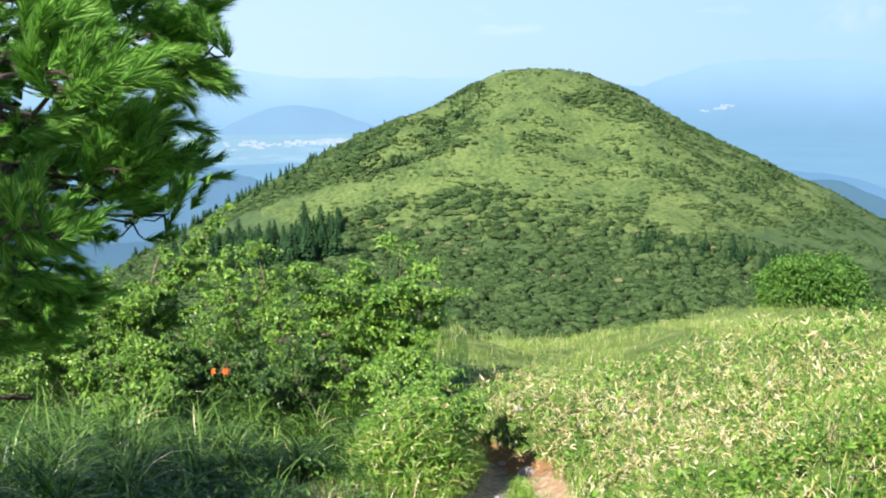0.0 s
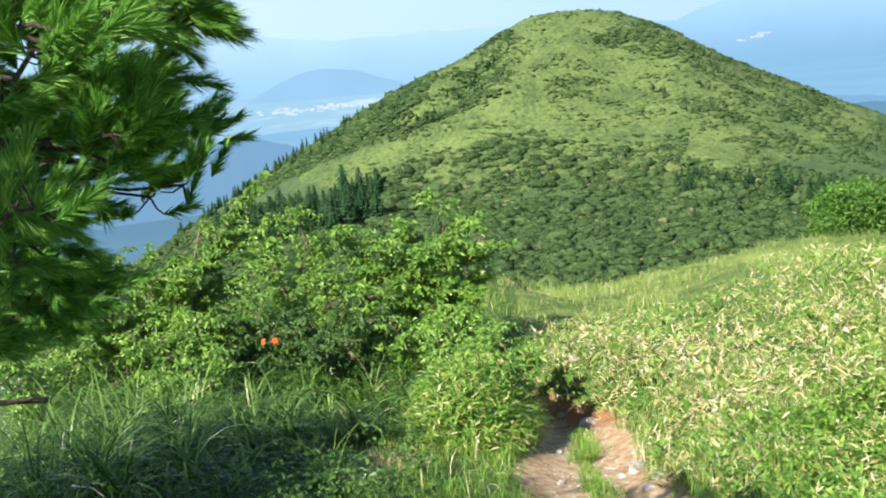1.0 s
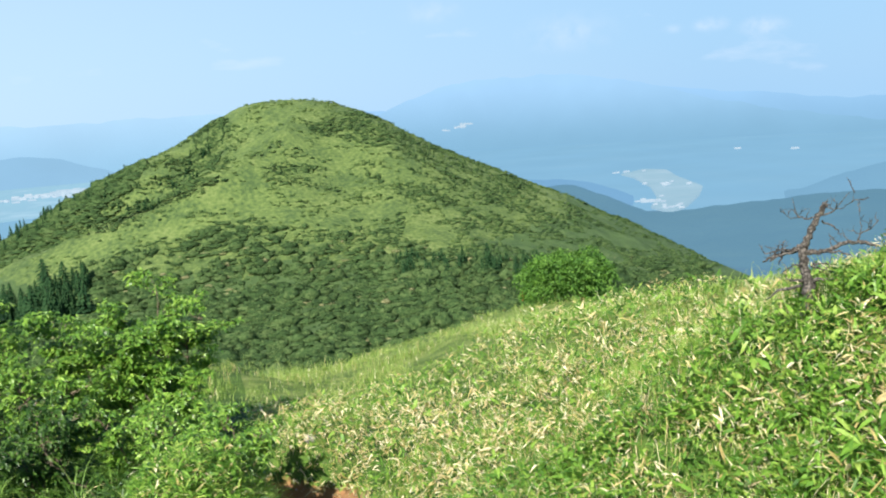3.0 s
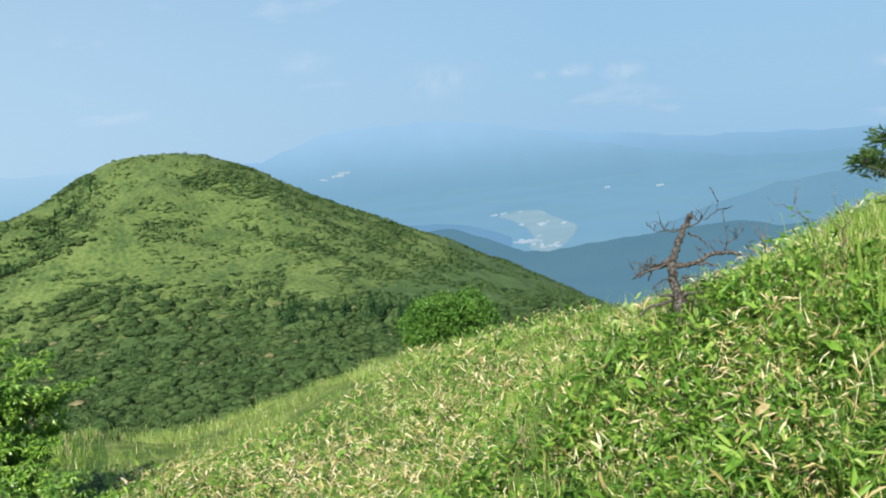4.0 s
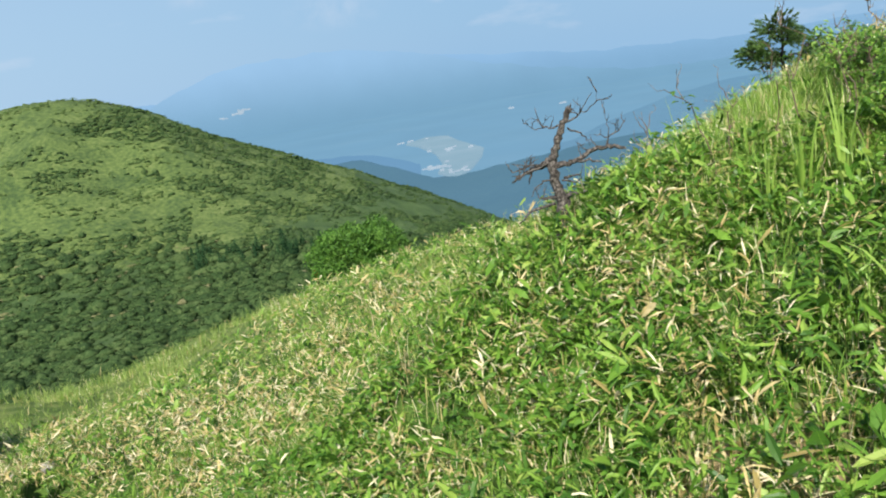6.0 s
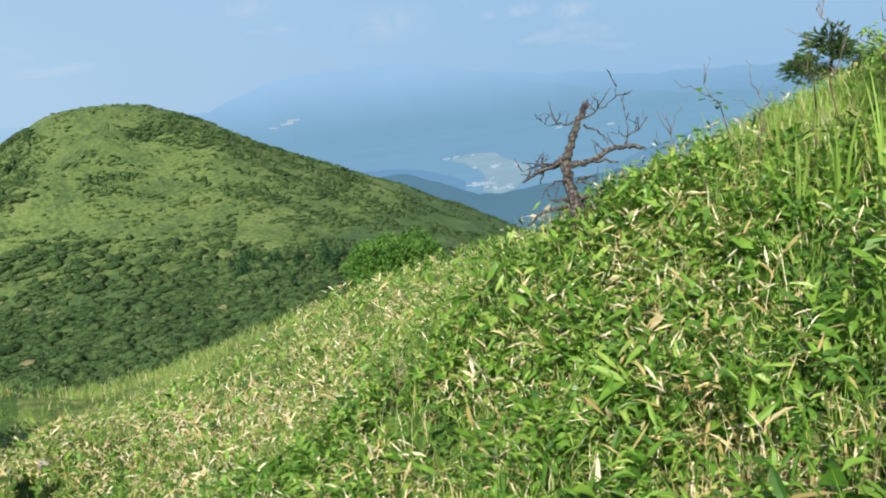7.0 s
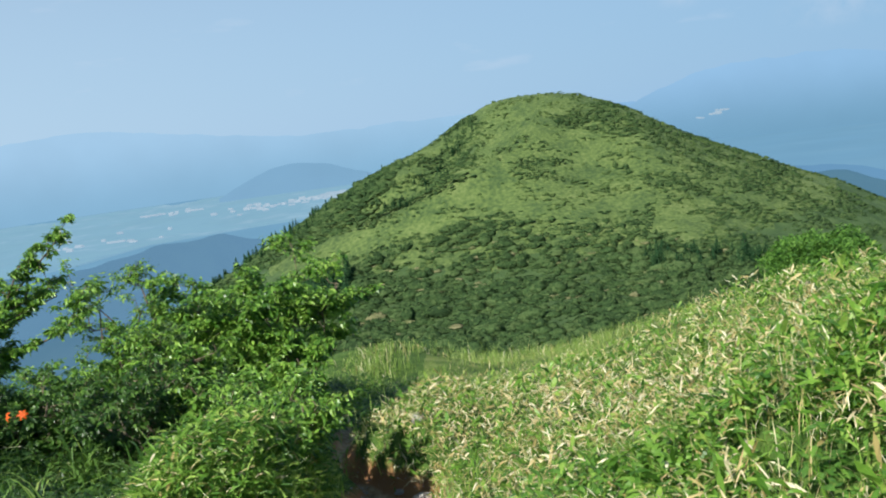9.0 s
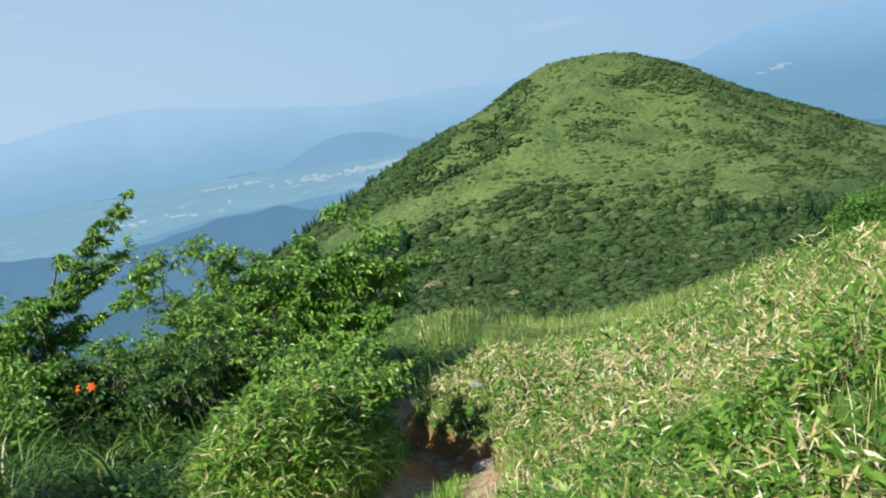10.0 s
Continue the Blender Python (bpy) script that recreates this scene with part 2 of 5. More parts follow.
M_LIME = material("lime_grass_blade", [(0.2, (0.16, 0.3, 0.04)), (0.5, (0.28, 0.46, 0.07)), (0.8, (0.45, 0.6, 0.16))], 2, 3, 0.5, island=0.6, translucent=0.35)
M_DEAD = material("dead_wood", [(0.36, (0.028, 0.025, 0.022)), (0.5, (0.085, 0.076, 0.066)), (0.66, (0.22, 0.2, 0.175))], 45, 8, 0.9, 0.9, 70)
M_TWIG = material("pale_twig", [(0.3, (0.1, 0.075, 0.05)), (0.6, (0.22, 0.17, 0.12)), (0.8, (0.34, 0.28, 0.2))], 20, 5, 0.9)
M_ROCK = material("pale_rock", [(0.3, (0.26, 0.23, 0.2)), (0.5, (0.44, 0.41, 0.37)), (0.7, (0.66, 0.63, 0.58))], 9, 8, 0.85, 0.8, 40)
# canopy greens, paled and blued in part for the haze before the hill
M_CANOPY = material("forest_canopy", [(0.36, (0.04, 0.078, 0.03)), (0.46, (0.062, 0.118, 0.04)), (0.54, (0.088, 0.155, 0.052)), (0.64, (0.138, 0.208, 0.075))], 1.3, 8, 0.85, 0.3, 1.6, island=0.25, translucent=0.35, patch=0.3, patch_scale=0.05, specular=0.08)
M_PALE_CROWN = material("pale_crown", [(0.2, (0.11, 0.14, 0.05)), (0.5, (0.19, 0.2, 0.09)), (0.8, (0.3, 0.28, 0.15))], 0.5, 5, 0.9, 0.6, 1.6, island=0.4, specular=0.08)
M_TUSSOCK = material("tussock", [(0.2, (0.058, 0.105, 0.034)), (0.5, (0.085, 0.142, 0.042)), (0.8, (0.125, 0.185, 0.055))], 0.1, 3, 0.9, island=0.5, specular=0.08, translucent=0.2)
M_CONIFER = material("conifer_foliage", [(0.2, (0.012, 0.036, 0.016)), (0.5, (0.024, 0.062, 0.024)), (0.8, (0.045, 0.098, 0.034))], 0.3, 3, 0.95, island=0.4, specular=0.03)
M_ORANGE = material("lily_petal", [(0.3, (0.75, 0.09, 0.012)), (0.7, (0.9, 0.2, 0.03))], 30, 3, 0.5, island=0.3, translucent=0.25)
M_RED = material("red_blossom", [(0.3, (0.5, 0.04, 0.02)), (0.7, (0.7, 0.1, 0.04))], 3, 3, 0.6, island=0.3, translucent=0.2)


# ---- numbers, meshes ----
rng = np.random.default_rng(7)


def softplus(v, w):
    v = np.asarray(v, float) / w
    return w * np.where(v > 30, v, np.log1p(np.exp(np.minimum(v, 30))))


def smax(a, b, w):
    return b + softplus(a - b, w)


def vnoise(x, y, seed=0):
    """Smooth value noise from -1 to 1 on a unit lattice."""
    x, y = np.asarray(x, float), np.asarray(y, float)
    xi, yi = np.floor(x), np.floor(y)
    fx, fy = x - xi, y - yi
    fx, fy = fx * fx * (3 - 2 * fx), fy * fy * (3 - 2 * fy)

    def h(i, j):
        v = np.sin(i * 127.1 + j * 311.7 + seed * 74.7) * 43758.5453
        return (v - np.floor(v)) * 2 - 1
    a, b, c, d = h(xi, yi), h(xi + 1, yi), h(xi, yi + 1), h(xi + 1, yi + 1)
    return (a * (1 - fx) + b * fx) * (1 - fy) + (c * (1 - fx) + d * fx) * fy


def fbm(x, y, octaves=4, seed=0):
    return sum(vnoise(x * 2.03 ** k, y * 2.03 ** k, seed + k * 13) * 0.5 ** k for k in range(octaves))


def mesh(name, verts, faces, mats, index=None, smooth=False):
    """A mesh from an array of corners and one or more arrays of faces with the same number of corners each."""
    if isinstance(faces, np.ndarray):
        faces = [faces]
    me = bpy.data.meshes.new(name)
    verts = np.asarray(verts, np.float32).reshape(-1, 3)
    sizes = np.concatenate([np.full(len(f), f.shape[1], np.int32) for f in faces])
    loops = np.concatenate([f.reshape(-1) for f in faces]).astype(np.int32)
    me.vertices.add(len(verts))
    me.vertices.foreach_set("co", verts.reshape(-1))
    me.loops.add(len(loops))
    me.loops.foreach_set("vertex_index", loops)
    me.polygons.add(len(sizes))
    me.polygons.foreach_set("loop_start", np.concatenate([[0], np.cumsum(sizes)[:-1]]).astype(np.int32))
    me.polygons.foreach_set("loop_total", sizes)
    for m in mats if isinstance(mats, (list, tuple)) else [mats]:
        me.materials.append(m)
    if index is not None:
        me.polygons.foreach_set("material_index", np.asarray(index, np.int32))
    me.polygons.foreach_set("use_smooth", np.full(len(sizes), bool(smooth)))
    me.update(calc_edges=True)
    return me


def part(name, me, parent=None, label=""):
    ob = new(name, me)
    if parent is not None:
        ob.parent = parent
    return tagged(ob, label)


def unit(v):
    return v / np.maximum(np.linalg.norm(v, axis=-1, keepdims=True), 1e-9)


def leaves(base, way, up, length, width, droop, rib=True):
    """Pointed leaves, each a folded, drooping blade of eight corners: corners and faces (triangles, quads)."""
    n = len(base)
    way = unit(way)
    side = unit(np.cross(way, up))
    nor = np.cross(side, way)
    L, W, D = (np.broadcast_to(np.asarray(a, float), (n,))[:, None] for a in (length, width, droop))
    down = np.array([0, 0, -1.0])

    def mid(s):
        return base + way * L * s + down * D * L * s * s
    a, b, c, d = mid(0.0), mid(0.33), mid(0.7), mid(1.0)
    fold = nor * W * 0.22
    if not rib:
        v = np.stack([a, b - side * W * 0.5, b + side * W * 0.5, c - side * W * 0.42 + fold, c + side * W * 0.42 - fold, d], 1)
        o = (np.arange(n) * 6)[:, None]
        return v.reshape(-1, 3), np.concatenate([o + [0, 2, 1], o + [3, 4, 5]]), o + [1, 2, 4, 3]
    v = np.stack([a, b - side * W * 0.5 + fold, b, b + side * W * 0.5 + fold, c - side * W * 0.42 + fold, c, c + side * W * 0.42 + fold, d], 1)
    o = (np.arange(n) * 8)[:, None]
    tris = np.concatenate([o + [0, 2, 1], o + [0, 3, 2], o + [4, 5, 7], o + [5, 6, 7]])
    quads = np.concatenate([o + [1, 2, 5, 4], o + [2, 3, 6, 5]])
    return v.reshape(-1, 3), tris, quads


def blades(base, way, length, width, bend, parts=4):
    """Grass blades that rise and arch over towards way."""
    n = len(base)
    way = unit(way * [1, 1, 0])
    side = np.stack([-way[:, 1], way[:, 0], np.zeros(n)], 1)
    L, W, B = (np.broadcast_to(np.asarray(a, float), (n,))[:, None] for a in (length, width, bend))
    v, p = [], base.copy()
    for k in range(parts + 1):
        s = k / parts
        w = W * (1 - s) ** 0.7 * (0.6 + 0.8 * min(1, s * 3)) * 0.5
        if k < parts:
            v += [p - side * w, p + side * w]
        else:
            v += [p]
        a = B * (s + 0.5 / parts) ** 1.3
        p = p + (way * np.sin(a) + np.array([0, 0, 1.0]) * np.cos(a)) * L / parts
    m = 2 * parts + 1
    v = np.stack(v, 1)
    o = (np.arange(n) * m)[:, None]
    quads = np.concatenate([o + [2 * k, 2 * k + 1, 2 * k + 3, 2 * k + 2] for k in range(parts - 1)])
    tris = o + [m - 3, m - 2, m - 1]
    return v.reshape(-1, 3), tris, quads


def tube(points, radii, sides=7, rough=0.0, seed=1):
    """A tapered limb along points: corners and quads, closed at the end."""
    p = np.asarray(points, float)
    r = np.broadcast_to(np.asarray(radii, float), (len(p),))
    t = unit(np.gradient(p, axis=0))
    ref = np.array([0.31, 0.9, 0.3]) if abs(t[0][2]) > 0.8 else np.array([0, 0, 1.0])
    u = unit(np.cross(t, ref))
    w = np.cross(t, u)
    g = np.random.default_rng(seed)
    ang = np.linspace(0, 2 * np.pi, sides, endpoint=False)
    ring = u[:, None, :] * np.cos(ang)[None, :, None] + w[:, None, :] * np.sin(ang)[None, :, None]
    wob = 1 + rough * g.uniform(-1, 1, (len(p), sides))
    v = (p[:, None, :] + ring * (r[:, None] * wob)[:, :, None]).reshape(-1, 3)
    q = []
    for i in range(len(p) - 1):
        for j in range(sides):
            k = (j + 1) % sides
            q.append((i * sides + j, i * sides + k, (i + 1) * sides + k, (i + 1) * sides + j))
    v = np.vstack([v, p[-1:]])
    e = (len(p) - 1) * sides
    tri = [(e + j, e + (j + 1) % sides, len(v) - 1) for j in range(sides)]
    return v, np.array(q), np.array(tri)


def curve_points(a, b, sag=0.0, wob=0.05, n=7, seed=0):
    """Points of a crooked limb from a to b."""
    g = np.random.default_rng(seed)
    a, b = np.asarray(a, float), np.asarray(b, float)
    s = np.linspace(0, 1, n)[:, None]
    p = a + (b - a) * s
    p[:, 2] += (sag * np.sin(np.pi * s))[:, 0]
    p[1:-1] += g.normal(0, wob, (n - 2, 3)) * np.linalg.norm(b - a) * 0.5
    return p


def joined(pieces):
    """Corners and face arrays of several (corners, quads, tris) in one."""
    vs, qs, ts, o = [], [], [], 0
    for v, q, t in pieces:
        vs.append(v), qs.append(q + o), ts.append(t + o)
        o += len(v)
    return np.vstack(vs), [np.vstack(qs), np.vstack(ts)]


# ---- ground ----
EYE = 1.6
CA, SA = math.cos(radians(6.5)), math.sin(radians(6.5))


def trail_x(y):
    return np.interp(y, [-6, 0, 1.2, 1.9, 3.2, 6, 8, 9.5, 10.7, 11.8, 12.8, 13.6, 14.6, 16, 19, 23, 30, 60], [-1, 0, 0.3, 0.9, 1.75, 1.5, 0.98, 0.92, 1.05, 1.08, 1.07, 0.82, 0.08, -0.15, -0.2, 0.2, 1.2, 2.5])


def trail_w(y):
    """Half the width of the worn soil."""
    return np.interp(y, [5, 8, 10.5, 12, 13.3, 14.5, 16], [0.56, 0.86, 0.77, 0.62, 0.5, 0.27, 0.24])


def trail_mask(x, y):
    d = np.abs(x - trail_x(y)) / (trail_w(y) + 0.06 * np.sin(y * 2.1 + 1))
    return np.exp(-d ** 4) * (y > -8) * np.clip((20.5 - y) / 3, 0.08, 1)


def near_ground(x, y):
    left = -0.5 * np.maximum(y, -30) + 0.273 * softplus(y - 4, 1.2) - 0.051 * softplus(y - 30, 6)
    sat = 7.82 - softplus(7.82 - x, 0.807)
    right = -2.041 + 0.445 * sat - 0.24 * y - 0.059 * softplus(y - 8.13, 3)
    g = smax(left, right, 0.25)
    # a swell under the dead tree, a knoll under the ridge bush
    g = g + 0.72 * np.exp(-((x - 5.2) ** 2 + (y - 8.0) ** 2) / 3.0) - 0.6 * np.exp(-((x - 9.2) ** 2 + (y - 12.3) ** 2) / 14) + 0.42 * np.exp(-((x - 1.6) ** 2 + (y - 14.9) ** 2) / 1.3) - 0.8 * np.exp(-((x + 2.5) ** 2 + (y - 13.0) ** 2) / 1.5) + 2.3 * np.exp(-((x - 25.5) ** 2 + (y - 58) ** 2) / 130)
    # the shoulder of the slope rises beyond the dead tree
    g = g + 0.75 * np.exp(-((x - 10.6) ** 2 / 10 + (y - 8.5) ** 2 / 6))
    # a grassy hump behind the trail's bend
    g = g + 1.05 * np.exp(-((x + 1.2) ** 2 / 9 + (y - 29.5) ** 2 / 12))
    g = g - 0.75 * softplus(-x - 8, 1.5) - 0.4 * softplus(x - 30, 8) - 0.5 * softplus(y - 89, 8) - 0.15 * softplus(y - 42, 6) * np.clip((18 - x) / 15, 0, 1)
    return g


SPUR = [(4, 586), (-8, 550), (-28, 526), (-54, 508), (-78, 503), (-108, 503), (-140, 506), (-215, 520)]
GULLY = [(-63, 625), (-60, 590), (-68, 562), (-90, 545), (-118, 536), (-152, 538), (-225, 560)]


def line_distance(x, y, line):
    best = np.full(np.shape(x), 1e9)
    for (x0, y0), (x1, y1) in zip(line, line[1:]):
        k = np.clip(((x - x0) * (x1 - x0) + (y - y0) * (y1 - y0)) / ((x1 - x0) ** 2 + (y1 - y0) ** 2), 0, 1)
        best = np.minimum(best, np.hypot(x - x0 - k * (x1 - x0), y - y0 - k * (y1 - y0)))
    return best


def far_ground(x, y):
    s, a = x * CA - y * SA, x * SA + y * CA
    d = np.hypot(s, 0.92 * (a - 650))
    k = 0.506 - 0.006 * np.tanh(s / 60)
    cone = 12.9 - k * (np.hypot(d, 12) - 12)
    cone = 2.6 - softplus(2.6 - cone, 3.0)
    # a grassy spur that runs down and left to the saddle, with a wooded gully behind it
    cone = cone + 10 * np.exp(-line_distance(s, a, SPUR) / 16) * np.clip((596 - a) / 40, 0, 1) - 15 * np.exp(-(line_distance(s, a, GULLY) / 16) ** 2) * np.clip((640 - a) / 60, 0, 1)
    # a shallow bowl in the front face, and shoulders that lie back on the right
    cone = cone - 4 * np.exp(-(((s - 28) / 30) ** 2 + ((a - 520) / 45) ** 2)) + 4 * np.exp(-(((s - 62) / 22) ** 2 + ((a - 560) / 60) ** 2)) - 2.5 * np.clip((s - 10) / 30, 0, 1)
    cone = cone + 3.0 * fbm(x / 60, y / 60, 3, 5) * np.clip((d - 30) / 80, 0, 1) + 0.7 * fbm(x / 9, y / 9, 2, 9)
    basin = -87 + 4 * fbm(x / 70, y / 70, 3, 3) - 0.75 * softplus(-s - 190, 18) - 0.5 * softplus(s - 150, 25) - 0.4 * softplus(a - 700, 40)
    far = smax(cone, basin, 6)
    return smax(far, -300 + 0 * x, 12) + EYE


def ground_z(x, y, carve=True):
    x, y = np.asarray(x, float), np.asarray(y, float)
    n = near_ground(x, y)
    r = np.hypot(x, y)
    n = n + np.clip(r / 5, 0.15, 1) * (0.09 * fbm(x / 1.7, y / 1.7, 3, 21) + 0.25 * fbm(x / 9, y / 9, 2, 4) * np.clip((r - 12) / 20, 0, 1))
    if carve:
        d = (x - trail_x(y)) / (trail_w(y) * 1.05)
        # the trail steps down where it bends under a cut bank
        n = n - np.interp(y, [3, 6, 10.5, 11.6, 13.2, 14.5, 16.5, 20], [0.06, 0.3, 0.3, 0.36, 0.72, 0.6, 0.32, 0.03]) * np.exp(-np.abs(d) ** 2.6)
    return smax(n, far_ground(x, y), 2.5)


def build_ground():
    az = np.concatenate([np.arange(-60, 78, 0.6), np.arange(78, 300, 3.0)])
    rr = np.exp(np.concatenate([np.arange(math.log(0.4), math.log(3), 0.04), np.arange(math.log(3), math.log(32), 0.013), np.arange(math.log(32), math.log(4950), 0.024)]))
    A, R = np.meshgrid(np.radians(az), rr)
    x, y = R * np.sin(A) + 0.8, R * np.cos(A) + 1.5
    z = ground_z(x, y)
    na, nr = len(az), len(rr)
    v = np.stack([x, y, z], 2).reshape(-1, 3)
    v = np.vstack([v, [[0.8, 1.5, float(ground_z(0.8, 1.5))]]])
    i, j = np.meshgrid(np.arange(nr - 1), np.arange(na), indexing="ij")
    jn = (j + 1) % na
    q = np.stack([i * na + j, i * na + jn, (i + 1) * na + jn, (i + 1) * na + j], 2).reshape(-1, 4)
    k = np.arange(na)
    t = np.stack([np.full(na, len(v) - 1), k, (k + 1) % na], 1)
    c = v[q].mean(1)
    r = np.hypot(c[:, 0], c[:, 1])
    s, a = c[:, 0] * CA - c[:, 1] * SA, c[:, 0] * SA + c[:, 1] * CA
    d = np.hypot(s, 0.92 * (a - 650))
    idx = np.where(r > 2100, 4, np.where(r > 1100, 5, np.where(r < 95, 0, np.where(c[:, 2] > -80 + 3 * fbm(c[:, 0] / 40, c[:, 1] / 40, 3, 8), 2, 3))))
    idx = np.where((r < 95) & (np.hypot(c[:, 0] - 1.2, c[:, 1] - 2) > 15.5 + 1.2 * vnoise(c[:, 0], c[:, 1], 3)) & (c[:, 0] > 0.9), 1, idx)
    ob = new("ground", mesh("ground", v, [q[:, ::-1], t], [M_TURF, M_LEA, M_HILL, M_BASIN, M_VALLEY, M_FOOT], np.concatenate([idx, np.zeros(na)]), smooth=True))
    bare = np.maximum(trail_mask(v[:, 0], v[:, 1]), np.maximum(0.75 * np.exp(-(((v[:, 0] + 1.5) / 0.6) ** 2 + ((v[:, 1] - 9.4) / 0.5) ** 2)), 0.62 * np.exp(-(((v[:, 0] - 3.65) / 0.75) ** 2 + ((v[:, 1] - 4.5) / 0.8) ** 2))))
    ob.data.attributes.new("soil", "FLOAT", "POINT").data.foreach_set("value", bare.astype(np.float32))
    return tagged(ob, "grassy mountainside with a worn dirt trail and a green hill", "ground", kind="structure")


build_ground()


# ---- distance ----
# dark wooded base almost covered by emission that paints the haze
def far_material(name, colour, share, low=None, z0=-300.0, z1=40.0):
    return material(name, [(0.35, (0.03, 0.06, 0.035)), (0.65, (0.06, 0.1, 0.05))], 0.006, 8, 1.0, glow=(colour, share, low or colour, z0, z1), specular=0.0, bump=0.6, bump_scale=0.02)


def ridge(name, label, r, crest, mat, depth=0.2, foot=-300.0, rough=0.12, seed=0):
    """A far mountain range: crest as (azimuth, elevation) in degrees at r metres, falling to the valley on the near side."""
    a0, a1 = crest[0][0], crest[-1][0]
    az = np.arange(a0, a1 + 0.01, 0.25)
    el = np.interp(az, [c[0] for c in crest], [c[1] for c in crest])
    ker = np.array([1, 2, 3, 2, 1]) / 9
    el = np.convolve(np.pad(el, 2, "edge"), ker, "valid") + rough * fbm(az * 0.8, az * 0 + seed, 4, seed)
    rows, n = [], 14
    for k in range(n + 1):
        s = k / n
        rk = r * (1 - depth * s) + 40 * fbm(az * 0.5, s * 3 + az * 0, 2, seed + 3) * math.sin(math.pi * s)
        top = EYE + r * np.tan(np.radians(el))
        z = top + (foot - top) * s ** 1.25 + 0.1 * (top - foot) * fbm(az * 0.9, s * 2.5 + az * 0, 3, seed + 7) * math.sin(math.pi * s)
        rows.append(np.stack([rk * np.sin(np.radians(az)), rk * np.cos(np.radians(az)), z], 1))
    back = rows[0].copy()
    back[:, :2] *= 1.04
    back[:, 2] = foot
    v = np.vstack([back] + rows)
    m = len(az)
    i, j = np.meshgrid(np.arange(n + 1), np.arange(m - 1), indexing="ij")
    q = np.stack([i * m + j, i * m + j + 1, (i + 1) * m + j + 1, (i + 1) * m + j], 2).reshape(-1, 4)
    return tagged(new(name, mesh(name, v, q, mat, smooth=True)), label, "mountain", kind="structure")


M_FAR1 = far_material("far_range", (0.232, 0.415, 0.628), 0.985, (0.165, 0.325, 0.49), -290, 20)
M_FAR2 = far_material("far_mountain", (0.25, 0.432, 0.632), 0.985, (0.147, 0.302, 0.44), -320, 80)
M_FAR3 = far_material("hazed_wooded_ridge", (0.122, 0.265, 0.425), 0.95)
M_FAR4 = far_material("hazed_spur", (0.13, 0.276, 0.412), 0.93)
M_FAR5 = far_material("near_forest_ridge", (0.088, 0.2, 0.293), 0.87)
M_PALE1 = far_material("hazed_pale_range", (0.31, 0.485, 0.655), 0.985, (0.2, 0.372, 0.525), -320, 120)
M_PALE3 = far_material("hazed_hill", (0.185, 0.345, 0.5), 0.96)
M_PALE4 = far_material("hazed_dark_ridge", (0.11, 0.23, 0.355), 0.92)
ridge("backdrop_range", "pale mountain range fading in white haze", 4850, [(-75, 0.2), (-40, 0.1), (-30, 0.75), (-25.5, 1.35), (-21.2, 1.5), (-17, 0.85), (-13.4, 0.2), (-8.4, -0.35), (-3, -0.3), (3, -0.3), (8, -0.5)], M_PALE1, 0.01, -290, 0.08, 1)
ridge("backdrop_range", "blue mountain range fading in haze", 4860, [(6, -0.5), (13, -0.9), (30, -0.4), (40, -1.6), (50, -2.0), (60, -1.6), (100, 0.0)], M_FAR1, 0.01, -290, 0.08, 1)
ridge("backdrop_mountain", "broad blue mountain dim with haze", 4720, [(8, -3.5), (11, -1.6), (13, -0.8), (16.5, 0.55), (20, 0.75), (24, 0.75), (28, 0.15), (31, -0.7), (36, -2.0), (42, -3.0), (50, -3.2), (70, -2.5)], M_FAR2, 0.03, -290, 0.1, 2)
ridge("backdrop_hill", "rounded hill behind the town, blue with haze", 4500, [(-14.5, -3.7), (-12.5, -2.7), (-10.8, -2.15), (-9.2, -2.0), (-7.2, -2.4), (-5.2, -3.1), (-3.5, -3.7)], M_PALE3, 0.03, -300, 0.05, 3)
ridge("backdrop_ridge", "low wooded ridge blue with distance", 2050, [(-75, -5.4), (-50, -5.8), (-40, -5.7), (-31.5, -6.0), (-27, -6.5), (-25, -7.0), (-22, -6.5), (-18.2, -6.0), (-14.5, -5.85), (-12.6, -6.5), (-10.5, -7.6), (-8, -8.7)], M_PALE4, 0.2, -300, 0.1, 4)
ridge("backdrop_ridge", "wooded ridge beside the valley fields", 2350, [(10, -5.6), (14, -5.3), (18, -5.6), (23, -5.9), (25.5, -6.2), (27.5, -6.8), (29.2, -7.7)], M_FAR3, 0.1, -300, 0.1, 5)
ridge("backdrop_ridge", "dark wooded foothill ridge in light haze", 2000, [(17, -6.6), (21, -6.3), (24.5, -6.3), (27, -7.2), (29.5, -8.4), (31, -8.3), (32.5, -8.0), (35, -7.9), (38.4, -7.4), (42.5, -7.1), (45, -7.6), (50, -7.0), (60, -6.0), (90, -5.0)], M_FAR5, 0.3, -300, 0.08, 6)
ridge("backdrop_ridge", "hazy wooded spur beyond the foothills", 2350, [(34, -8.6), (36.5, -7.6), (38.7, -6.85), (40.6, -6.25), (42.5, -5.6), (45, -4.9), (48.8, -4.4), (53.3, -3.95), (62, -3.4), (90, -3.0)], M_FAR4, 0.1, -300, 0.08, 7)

# fields and plain emit most of their colour: painted haze over the farmland
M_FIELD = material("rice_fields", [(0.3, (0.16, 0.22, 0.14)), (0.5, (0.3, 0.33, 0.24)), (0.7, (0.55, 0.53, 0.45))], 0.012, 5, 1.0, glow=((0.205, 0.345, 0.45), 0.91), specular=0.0)
